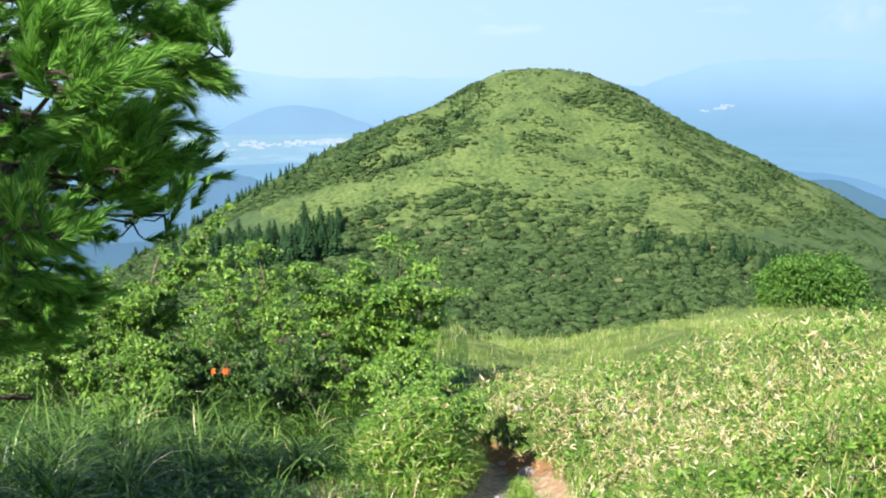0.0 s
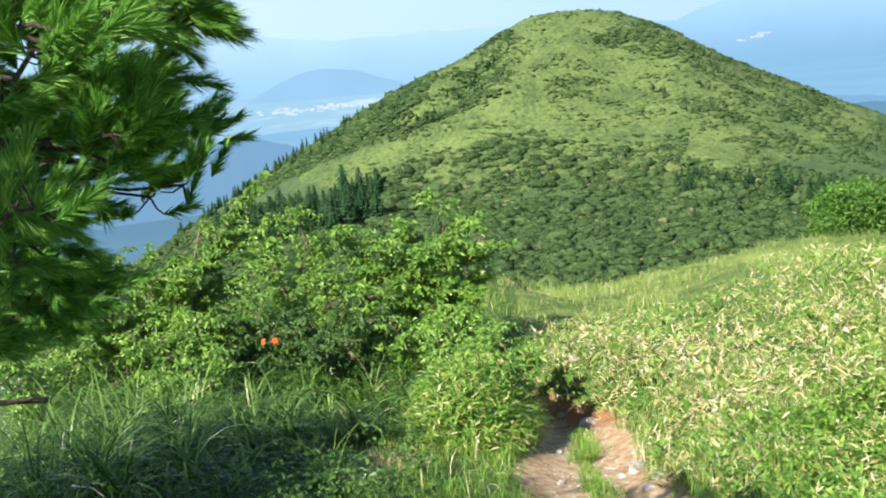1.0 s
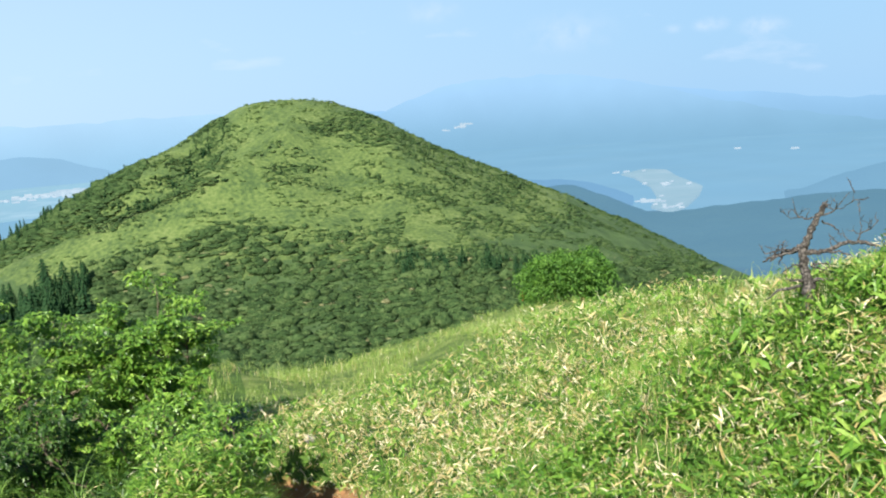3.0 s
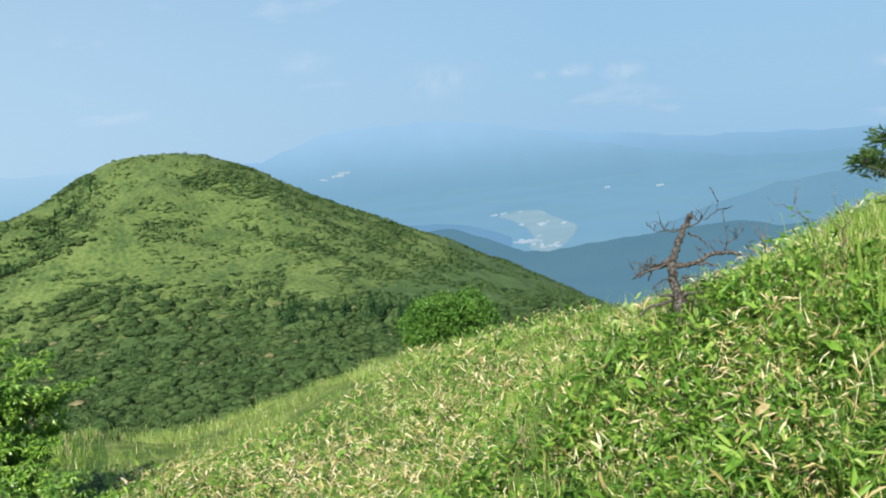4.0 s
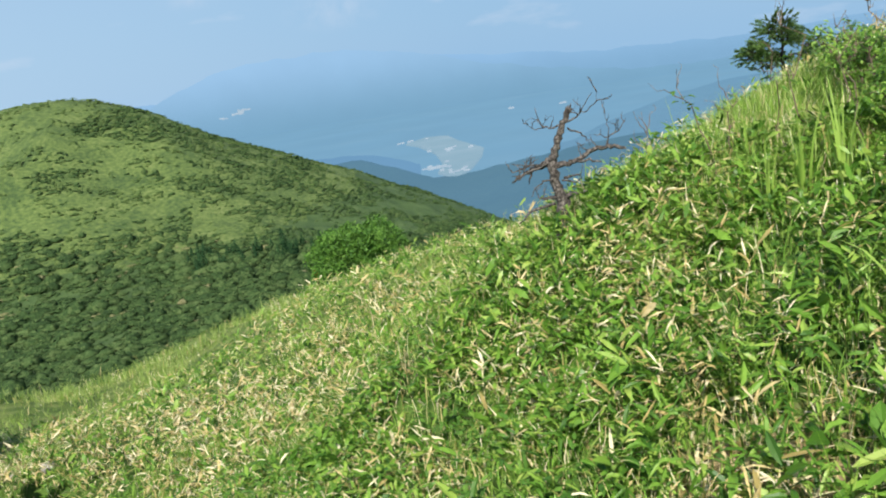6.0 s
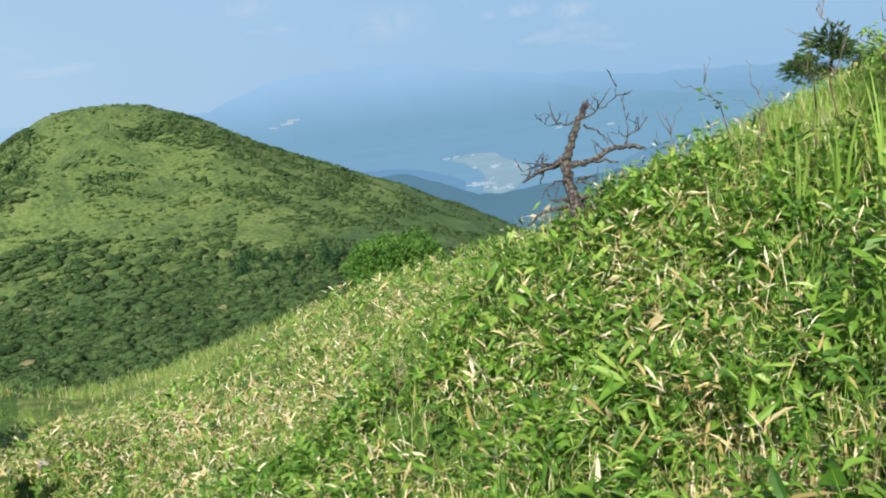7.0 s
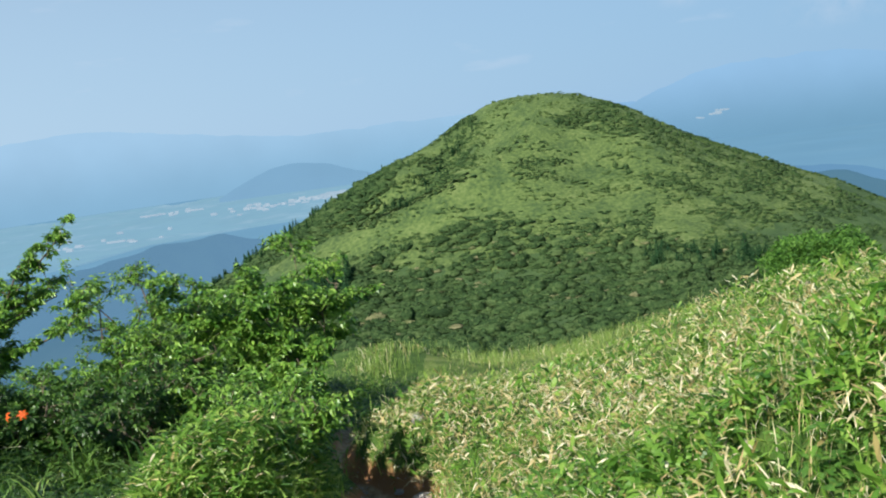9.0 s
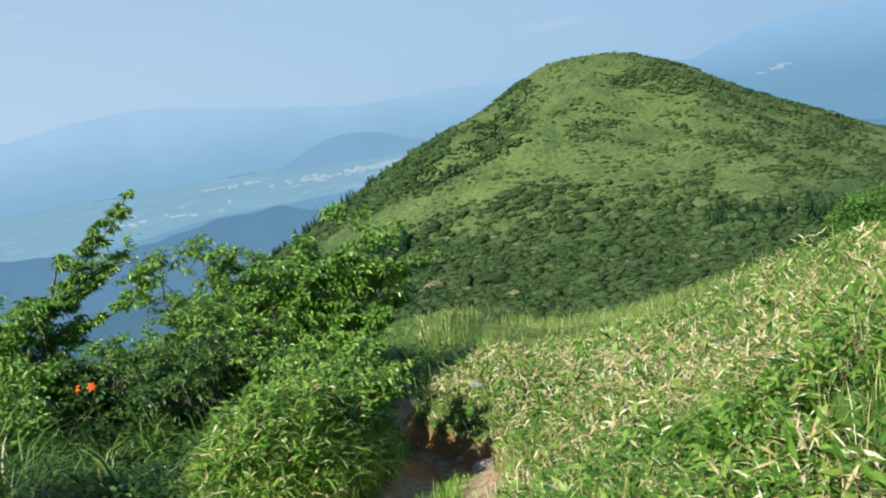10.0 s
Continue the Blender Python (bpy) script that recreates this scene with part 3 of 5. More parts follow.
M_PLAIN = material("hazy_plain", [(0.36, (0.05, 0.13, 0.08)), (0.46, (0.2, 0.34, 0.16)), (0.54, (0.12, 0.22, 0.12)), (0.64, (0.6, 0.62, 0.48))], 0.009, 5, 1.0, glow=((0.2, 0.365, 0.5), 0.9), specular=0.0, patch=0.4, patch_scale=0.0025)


def on_valley(az, el, lift=0.0):
    z = -296.0 + lift
    r = (EYE - z) / math.tan(radians(-el))
    return r * math.sin(radians(az)), r * math.cos(radians(az)), z


def valley_field(name, label, outline, mat, lift):
    """A level field on the valley floor, with a rim of its own thickness."""
    top = [on_valley(a, e, lift) for a, e in outline]
    low = [(x, y, z - 20) for x, y, z in top]
    n = len(top)
    bm = bmesh.new()
    t = [bm.verts.new(p) for p in top]
    b = [bm.verts.new(p) for p in low]
    bm.faces.new(t)
    for i in range(n):
        bm.faces.new((t[i], b[i], b[(i + 1) % n], t[(i + 1) % n]))
    bmesh.ops.recalc_face_normals(bm, faces=bm.faces)
    me = bpy.data.meshes.new(name)
    bm.to_mesh(me)
    bm.free()
    me.materials.append(mat)
    return tagged(new(name, me), label, "field", kind="structure")


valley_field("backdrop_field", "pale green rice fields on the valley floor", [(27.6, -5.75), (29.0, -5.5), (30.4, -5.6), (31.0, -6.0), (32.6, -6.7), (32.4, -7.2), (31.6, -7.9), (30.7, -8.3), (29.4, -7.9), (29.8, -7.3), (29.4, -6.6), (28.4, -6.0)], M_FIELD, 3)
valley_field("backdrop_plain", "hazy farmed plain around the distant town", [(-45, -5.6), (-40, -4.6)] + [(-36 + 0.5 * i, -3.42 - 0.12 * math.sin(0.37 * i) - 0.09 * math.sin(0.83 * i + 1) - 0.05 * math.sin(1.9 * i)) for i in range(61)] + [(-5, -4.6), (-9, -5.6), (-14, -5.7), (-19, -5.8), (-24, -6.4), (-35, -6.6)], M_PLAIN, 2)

# the walls' emission is painted haze in front of the town
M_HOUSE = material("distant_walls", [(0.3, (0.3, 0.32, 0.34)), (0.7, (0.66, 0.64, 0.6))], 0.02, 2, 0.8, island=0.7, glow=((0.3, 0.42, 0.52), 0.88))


def building(az, el, long, wide, high, turn, r=None):
    x, y, z = on_valley(az, el, 4) if r is None else (r * math.sin(radians(az)), r * math.cos(radians(az)), EYE + r * math.tan(radians(el)))
    v = np.array([(sx * long / 2, sy * wide / 2, h) for h in (0, high) for sx, sy in ((-1, -1), (1, -1), (1, 1), (-1, 1))] + [(-long / 2, 0, high * 1.35), (long / 2, 0, high * 1.35)])
    c, s = math.cos(turn), math.sin(turn)
    v = np.stack([v[:, 0] * c - v[:, 1] * s + x, v[:, 0] * s + v[:, 1] * c + y, v[:, 2] + z], 1)
    q = np.array([(0, 1, 5, 4), (1, 2, 6, 5), (2, 3, 7, 6), (3, 0, 4, 7), (4, 5, 9, 8), (6, 7, 8, 9)])
    t = np.array([(5, 6, 9), (7, 4, 8)])
    return v, q, t


def build_town():
    g = np.random.default_rng(11)
    houses = []
    for az, el, sa, se, n in ((-8.4, -4.5, 1.1, 0.1, 46), (-12.0, -4.6, 1.2, 0.12, 26), (-7.0, -4.35, 0.6, 0.06, 26), (-18, -4.15, 1.0, 0.06, 12), (-23.5, -5.35, 1.0, 0.15, 9), (-20, -5.3, 1.2, 0.2, 6), (30.6, -7.95, 0.5, 0.08, 9), (29.6, -7.6, 0.5, 0.05, 7), (30.2, -6.6, 0.8, 0.4, 8), (28.0, -5.7, 0.4, 0.04, 5)):
        for _ in range(n):
            k = 0.6 if az > 0 else 1.0
            houses.append(building(az + g.normal(0, sa), min(-3.9, el + g.normal(0, se)), k * g.uniform(10, 30), k * g.uniform(8, 16), k * g.uniform(4, 8), g.uniform(-0.5, 0.5)))
    # a hamlet on the flank of the far mountain
    for _ in range(16):
        k = g.uniform(0, 1)
        houses.append(building(16.4 + 1.7 * k + g.normal(0, 0.1), -2.42 + 0.4 * k + g.normal(0, 0.05), g.uniform(12, 30), 10, g.uniform(4, 7), 0.1, 4540))
    v, f = joined(houses)
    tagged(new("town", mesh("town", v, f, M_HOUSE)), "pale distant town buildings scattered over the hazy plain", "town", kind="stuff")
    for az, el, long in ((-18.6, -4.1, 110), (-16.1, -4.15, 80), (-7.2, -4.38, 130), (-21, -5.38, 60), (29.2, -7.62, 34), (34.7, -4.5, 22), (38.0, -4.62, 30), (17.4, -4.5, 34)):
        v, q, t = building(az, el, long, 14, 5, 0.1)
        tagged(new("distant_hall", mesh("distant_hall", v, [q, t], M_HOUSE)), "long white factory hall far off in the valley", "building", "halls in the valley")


build_town()


# ---- woods on the hill and saddle ----
def crown_template(n, seed, squash=0.8, sides=9, rings=5):
    """A tree crown 1 m in radius on the ground: a lumpy domed body with n bent leaf masses standing out of it."""
    g = np.random.default_rng(seed)
    v = [(0.0, 0.0, squash * 1.7)]
    for i in range(1, rings + 1):
        th = math.pi * 0.64 * i / rings
        for j in range(sides):
            ph = 2 * math.pi * (j + 0.5 * (i % 2)) / sides
            k = g.uniform(0.7, 0.95)
            v.append((k * math.sin(th) * math.cos(ph), k * math.sin(th) * math.sin(ph), squash * (0.8 + 0.9 * k * math.cos(th))))
    t = [(0, 1 + j, 1 + (j + 1) % sides) for j in range(sides)]
    for i in range(rings - 1):
        for j in range(sides):
            a, b = 1 + i * sides + j, 1 + i * sides + (j + 1) % sides
            t += [(a, a + sides, b), (b, a + sides, b + sides)]
    v, t = np.array(v), np.array(t)
    u = unit(g.normal(0, 1, (n, 3)) * [1, 1, 0.7] + [0, 0, 0.75])
    c = u * g.uniform(0.78, 0.98, (n, 1)) * [1, 1, squash] + [0, 0, squash * 0.8]
    nor = unit(u + g.normal(0, 0.3, (n, 3)))
    e1 = unit(np.cross(nor, g.normal(0, 1, (n, 3))))
    e2 = np.cross(nor, e1)
    h = g.uniform(0.1, 0.24, (n, 1))
    w = np.stack([c - e1 * h - nor * h * 0.3, c - e2 * h * 0.8 + nor * h * 0.1, c + e1 * h - nor * h * 0.3, c + e2 * h * 0.8 + nor * h * 0.1], 1)
    o = (np.arange(n) * 4)[:, None] + len(v)
    return np.vstack([v, w.reshape(-1, 3)]), np.concatenate([t, o + [0, 1, 3], o + [1, 2, 3]])


def scatter(name, label, category, points, sizes, templates, mat, tall=1.0, seed=0):
    g = np.random.default_rng(seed)
    vs, ts, o = [], [], 0
    pick = g.integers(0, len(templates), len(points))
    for k, (tv, tt) in enumerate(templates):
        sel = np.where(pick == k)[0]
        if not len(sel):
            continue
        a = g.uniform(0, 2 * np.pi, len(sel))
        c, s = np.cos(a)[:, None], np.sin(a)[:, None]
        x = tv[None, :, 0] * c - tv[None, :, 1] * s
        y = tv[None, :, 0] * s + tv[None, :, 1] * c
        z = np.broadcast_to(tv[None, :, 2], x.shape) * tall * g.uniform(0.6, 1.3, (len(sel), 1))
        x = x * g.uniform(0.8, 1.7, (len(sel), 1))
        v = np.stack([x, y, z], 2) * sizes[sel][:, None, None] + points[sel][:, None, :]
        ts.append((tt[None] + (np.arange(len(sel)) * len(tv))[:, None, None] + o).reshape(-1, 3))
        vs.append(v.reshape(-1, 3))
        o += len(sel) * len(tv)
    ob = new(name, mesh(name, np.vstack(vs), np.vstack(ts), mat, smooth=True))
    return tagged(ob, label, category, kind="stuff")


def hill_place(s, a):
    return s * CA + a * SA, -s * SA + a * CA


def bearing(x, y, z):
    """Azimuth and elevation in degrees of a place as seen from the trail's start."""
    return np.degrees(np.arctan2(x, y)), np.degrees(np.arctan2(z - EYE, np.hypot(x, y)))


def hill_at(az, el, r0=300.0):
    """The place on the hill that lies in a direction from the trail's start."""
    r = np.arange(r0, 760.0, 1.5)
    x, y = r * math.sin(radians(az)), r * math.cos(radians(az))
    z = ground_z(x, y)
    k = int(np.argmax(z > EYE + r * math.tan(radians(el))))
    return float(x[k]), float(y[k])


def wood_edge(az):
    """Elevation of the wood's upper edge on the hill, by azimuth."""
    return np.interp(az, [-18, -10, -7, -3, -0.3, 3.6, 7.1, 10.9, 12.6, 19.3, 27], [-10.6, -10.0, -9.3, -8.2, -7.2, -7.7, -8.2, -8.5, -9.3, -10.7, -11.2])


# shrub patches and grassy swathes on the hill: azimuth, elevation, half widths in degrees, weight
HILL_PATCHES = [
    (5.7, -4.3, 1.5, 0.6, 3.2), (0.5, -6.5, 1.7, 0.45, 2.0), (3.4, -7.4, 1.9, 0.5, 1.6),
    (10.2, -1.8, 1.4, 0.8, 1.3), (11.2, -4.2, 1.4, 0.5, 1.3), (15.4, -3.4, 1.9, 0.45, 1.4), (13.0, -6.0, 1.1, 0.35, 0.9), (15.7, -6.1, 1.7, 0.4, 1.1),
    (17.8, -8.2, 1.7, 0.4, 1.1), (20.0, -6.2, 1.4, 0.4, 1.1), (14.1, -7.5, 1.1, 0.35, 1.0), (8.4, -2.0, 0.7, 0.35, 0.8), (23.5, -8.4, 2.2, 0.5, 0.9), (9.0, -3.2, 0.8, 0.3, 0.7), (7.6, -5.6, 0.7, 0.25, 0.7),
    (-2.2, -4.6, 0.9, 0.4, 0.9), (-1.0, -3.2, 0.7, 0.35, 0.6),
    (6.2, -0.2, 3.4, 0.6, -2.2), (-14.5, -9.5, 4.0, 0.5, -1.5), (9.6, -6.4, 2.3, 0.6, -1.0), (6.4, -1.2, 1.2, 0.9, -1.6), (4.9, -2.5, 1.2, 0.8, -1.4), (14.8, -9.1, 2.2, 0.35, -0.7), (-4.6, -7.5, 3.2, 0.45, -1.1), (2.6, -5.2, 1.2, 0.7, -1.0), (-11.5, -8.9, 3.5, 0.4, -1.3),
]


def build_woods():
    g = np.random.default_rng(3)
    temps = [crown_template(40, k, 0.42 + 0.05 * k, 8, 4) for k in range(8)]
    small = [crown_template(12, 20 + k, 0.5, 6, 3) for k in range(8)]
    # wood on the saddle before the hill, open at its upper edge and dense below
    s, a = g.uniform(-300, 260, 46000), g.uniform(240, 600, 46000)
    x, y = hill_place(s, a)
    z = ground_z(x, y)
    az, el = bearing(x, y, z)
    inside = wood_edge(az) + 0.6 * fbm(x / 18, y / 18, 3, 31) - el
    keep = (inside > 0) & (g.uniform(0, 1, len(s)) < np.clip(0.3 + 0.5 * inside, 0, 1)) & (z > -190)
    p = np.stack([x, y, z - 0.5], 1)[keep][:17000]
    size = (2.5 + 0.8 * fbm(p[:, 0] / 22, p[:, 1] / 22, 2, 77)) * (0.45 + 1.2 * g.uniform(0, 1, len(p)) ** 2.5)
    pale = g.uniform(0, 1, len(p)) < np.clip(0.06 + 0.14 * fbm(p[:, 0] / 26, p[:, 1] / 26, 2, 14), 0, 1)
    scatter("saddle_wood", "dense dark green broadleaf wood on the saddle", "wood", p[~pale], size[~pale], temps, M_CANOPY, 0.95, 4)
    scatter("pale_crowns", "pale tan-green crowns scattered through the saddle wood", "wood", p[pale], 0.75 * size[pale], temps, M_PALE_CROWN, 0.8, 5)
    # shrubs in patches over the grassy hill
    s, a = g.uniform(-270, 300, 120000), g.uniform(400, 700, 120000)
    x, y = hill_place(s, a)
    z = ground_z(x, y)
    az, el = bearing(x, y, z)
    dens = 0.06 + 1.15 * fbm(x / 20 + 3, y / 12, 4, 41) + 0.55 * np.clip((az - 8.5) / 2.5, 0, 1) + 0.5 * np.clip((wood_edge(az) + 1.0 - el) / 1.0, 0, 1)
    for pa, pe, ra, re, k in HILL_PATCHES:
        dens = dens + k * np.exp(-(((az - pa) / ra) ** 2 + ((el - pe) / re) ** 2))
    gully = line_distance(az, el * 1.5, [(1.9, -2.1), (0.2, -6.0), (-2.2, -8.5), (-4.8, -9.9)])
    dens = dens + 2.8 * np.exp(-(gully / 1.0) ** 2)
    # forest down the back of the left flank
    low = np.interp(az, [-20, -14.3, -9.7, -7.1, -4.6, -2.5], [-10.2, -9.5, -8.6, -7.5, -5.7, -3.3])
    behind = np.interp(s, [q[0] for q in SPUR[::-1]], [q[1] for q in SPUR[::-1]]) + 10
    flank = (a > behind) & (az < -2.5) & (el > low + 0.25 * fbm(x / 9, y / 9, 2, 15))
    keep = (el > wood_edge(az) - 0.6) & ((dens > g.uniform(0.35, 1.35, len(s))) | (flank & (g.uniform(0, 1, len(s)) < 0.8)))
    p = np.stack([x, y, z - 0.2], 1)[keep]
    big = np.where(flank[keep], 1.9, 1.0)
    n = min(24000, len(p))
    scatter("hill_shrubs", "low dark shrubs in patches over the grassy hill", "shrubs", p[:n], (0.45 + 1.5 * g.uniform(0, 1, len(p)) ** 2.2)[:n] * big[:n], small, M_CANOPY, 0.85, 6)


def build_dots():
    """Small tussocks and seedlings over the hill's grass."""
    g = np.random.default_rng(23)
    dot = [crown_template(3, 60 + k, 0.55, 6, 3) for k in range(5)]
    s, a = g.uniform(-230, 280, 40000), g.uniform(420, 690, 40000)
    x, y = hill_place(s, a)
    z = ground_z(x, y)
    keep = (z > -80) & (0.3 + 0.6 * fbm(x / 16, y / 12, 3, 51) > g.uniform(0, 1.1, len(s)))
    p = np.stack([x, y, z - 0.15], 1)[keep][:15000]
    scatter("hill_tussocks", "small tussocks dotted over the hill grass", "tussocks", p, 0.35 + 1.15 * g.uniform(0, 1, len(p)) ** 2, dot, M_TUSSOCK, 0.8, 16)


def conifer(seed):
    """A narrow conifer, 1 m high: trunk and tiers of drooping boughs."""
    g = np.random.default_rng(seed)
    tv, tq, tt = tube([(0, 0, 0), (0, 0, 0.5), (0, 0, 0.98)], [0.022, 0.014, 0.003], 5)
    trunk = mesh("trunk", tv, [tq, tt], M_BARK)
    v, f, o = [], [], 0
    for k in range(11):
        h = 0.12 + 0.84 * k / 10.5
        rad = 0.23 * (1 - h) ** 0.75 + 0.012
        n = 9
        for j in range(n):
            a = 2 * math.pi * (j + g.uniform(-0.3, 0.3)) / n
            q = rad * g.uniform(0.75, 1.15)
            w = 0.32
            v += [(0, 0, h + 0.05), (q * 0.75 * math.cos(a - w), q * 0.75 * math.sin(a - w), h - 0.02), (q * math.cos(a), q * math.sin(a), h - 0.05 * g.uniform(0.5, 1.4)), (q * 0.75 * math.cos(a + w), q * 0.75 * math.sin(a + w), h - 0.02)]
            f += [(o, o + 1, o + 2, o + 3)]
            o += 4
    return trunk, mesh("crown", np.array(v), np.array(f), M_CONIFER)


def build_conifers():
    g = np.random.default_rng(9)
    kinds = [conifer(k) for k in range(4)]
    spots = []
    # plantation on the left of the saddle, a belt at the foot on the right, a line down the left flank
    for _ in range(108):
        az = g.uniform(-17.5, -6.8)
        r = g.uniform(405, 465) + 2 * (az + 11)
        spots.append((r * math.sin(radians(az)), r * math.cos(radians(az)), g.uniform(10, 20)))
    for _ in range(52):
        az, r = g.uniform(12.6, 22.5), g.uniform(395, 430)
        spots.append((r * math.sin(radians(az)), r * math.cos(radians(az)), g.uniform(6, 10)))
    for _ in range(86):
        s = -100 - 190 * g.uniform(0, 1) ** 0.7
        x, y = hill_place(s, 640 + g.uniform(-70, 22))
        spots.append((x, y, g.uniform(3, 6.5) + g.uniform(3, 7) * min(1, (-s - 100) / 110)))
    # a dark file of conifers up the gully
    for _ in range(50):
        k = g.uniform(0, 1)
        az = float(np.interp(k, [0, 0.45, 0.75, 1], [1.9, 0.2, -2.2, -4.4])) + g.normal(0, 0.28)
        el = float(np.interp(k, [0, 0.45, 0.75, 1], [-1.5, -4.0, -5.6, -6.3])) + g.normal(0, 0.2)
        x, y = hill_at(az, el)
        spots.append((x, y, g.uniform(3.0, 6.0)))
    spots.append((410 * math.sin(radians(18.64)), 410 * math.cos(radians(18.64)), 15))
    first = []
    for i, (x, y, h) in enumerate(spots):
        z = float(ground_z(x, y)) - 0.3
        if i < 4:
            tree = tagged(new("conifer_tree"), "slender dark green conifer on the distant slope", "tree", "conifers on the slope")
            for me in kinds[i]:
                part(me.name, me, tree)
            tree.matrix_world = pose(x, y, z, 0, 0, g.uniform(0, 360)) @ Matrix.Diagonal((h, h, h, 1))
            tree.scale = (h, h, h)
            first.append(tree)
        else:
            src = first[i % 4]
            t = copy_thing(src, pose(x, y, z, 0, 0, g.uniform(0, 360)))
            w = h * g.uniform(0.95, 1.7)
            t.scale = (w, w, h)


build_woods()
build_dots()
build_conifers()


# ---- bamboo grass, meadow, reeds ----
def spread(n, x0, x1, y0, y1, g):
    return g.uniform(x0, x1, n), g.uniform(y0, y1, n)


def bank(x, y):
    """How far a place lies to the right of the trail's right edge, in metres."""
    return x - trail_x(y) - trail_w(y)


def seen_side(x, y):
    """True for ground ahead of the trail's bend, with a ragged edge; behind it the slope is short grass."""
    return y > 1.5 + 0.42 * (x - 0.7) - 0.5 * vnoise(x / 0.7, y / 0.7, 19) - 0.25 * vnoise(x / 0.2, y / 0.2, 23)


def bare_spot(x, y):
    """A dry spot of soil and litter on the slope: how little grows there, 0 to 0.97."""
    u, w = (x - 3.55) * 0.65 + (y - 4.4) * 0.76, (x - 3.55) * 0.76 - (y - 4.4) * 0.65
    return np.clip(1.5 * np.exp(-((u / 0.8) ** 2 + (w / 0.6) ** 2)) + 0.25 * vnoise(x / 0.2, y / 0.2, 27) - 0.1, 0, 0.72)


def fine_zone(x, y):
    """Where fine grass takes over along the crest, except round the dead tree's foot."""
    far = np.clip((np.hypot(x - 1.2, y - 2.0) - 7.0) / 0.8, 0, 1) * np.clip((x - 4.2) / 0.6, 0, 1) * np.clip((y - 5.0) / 0.8, 0, 1) * np.clip((11.0 - np.hypot(x - 1.2, y - 2.0)) / 1.5, 0, 1)
    return 0.95 * far * (1 - np.exp(-((x - 5.2) ** 2 + (y - 7.6) ** 2) / 1.3))


def sasa_patch(name, count, x0, x1, y0, y1, near, far, seed, size=1.0, dry=0.28, swing=0.42, rib=True):
    """Low bamboo grass: sprays of pointed leaves of mixed age and size, some of them dry."""
    g = np.random.default_rng(seed)
    x, y = spread(count, x0, x1, y0, y1, g)
    r = np.hypot(x - 1.2, y - 2.0)
    keep = (r >= near) & (r < far) & seen_side(x, y) & (bank(x, y) > -0.13 + 0.07 * g.normal(0, 1, count))
    bare = np.maximum(bare_spot(x, y), fine_zone(x, y))
    thin = (0.95 if far < 8 else 0.75) * np.clip(0.3 + 1.9 * fbm(x / 0.45, y / 0.45, 2, 71), 0, 1)
    keep &= g.uniform(0, 1, count) > np.maximum(bare, thin)
    x, y = x[keep], y[keep]
    n = len(x)
    z = ground_z(x, y)
    # taller on the swell, in uneven tumps
    tall = (0.15 + (0.13 if far < 8 else 0.22) * np.clip((bank(x, y) + 0.2) / 1.2, 0, 1)) * g.uniform(0.35, 1.15, n) * (1 + 0.4 * vnoise(x / 0.8, y / 0.8, 8))
    k = 5
    base = np.repeat(np.stack([x, y, z + tall], 1), k, 0)
    base[:, 2] -= g.uniform(0, 0.1, n * k)
    base += g.normal(0, 0.02, base.shape)
    a = np.repeat(g.uniform(0, 6.28, n), k) + np.tile(np.arange(k) * 2.4, n) + g.normal(0, 0.5, n * k)
    rise = np.repeat(g.normal(0.6, 0.5, n), k) + g.normal(0, 0.45, n * k)
    way = np.stack([np.cos(a), np.sin(a), rise], 1)
    up = np.stack([g.normal(0, 0.55, n * k), g.normal(0, 0.55, n * k), np.ones(n * k)], 1)
    L = 0.14 * np.exp(np.repeat(g.normal(0, 0.28, n), k) + g.normal(0, 0.2, n * k)) * size
    # dry leaves gather in drifts, and shrink and curl
    drift = np.repeat(fbm(x / 1.6, y / 1.1, 3, 17), k)
    chance = np.clip(dry + swing * drift, 0.04, 0.75)
    isdry = (np.where(np.repeat(g.uniform(0, 1, n), k) < 0.85 * chance, 0.9, 0.4 * chance) > g.uniform(0, 1, n * k)).astype(int)
    W = L * g.uniform(0.12, 0.25, n * k) * (1 - (0.56 if far < 8 else 0.45) * isdry)
    v, t, q = leaves(base, way, up, np.minimum(L, 0.26 * size), W, g.uniform(-0.05, 0.7, n * k), rib)
    idx = np.concatenate([np.tile(isdry, 4), np.tile(isdry, 2)]) if rib else np.tile(isdry, 3)
    ob = new(name, mesh(name, v, [t, q], [M_SASA, M_DRY], idx))
    return tagged(ob, "green bamboo grass with dry tan leaves covering the slope", "bamboo grass", kind="stuff")


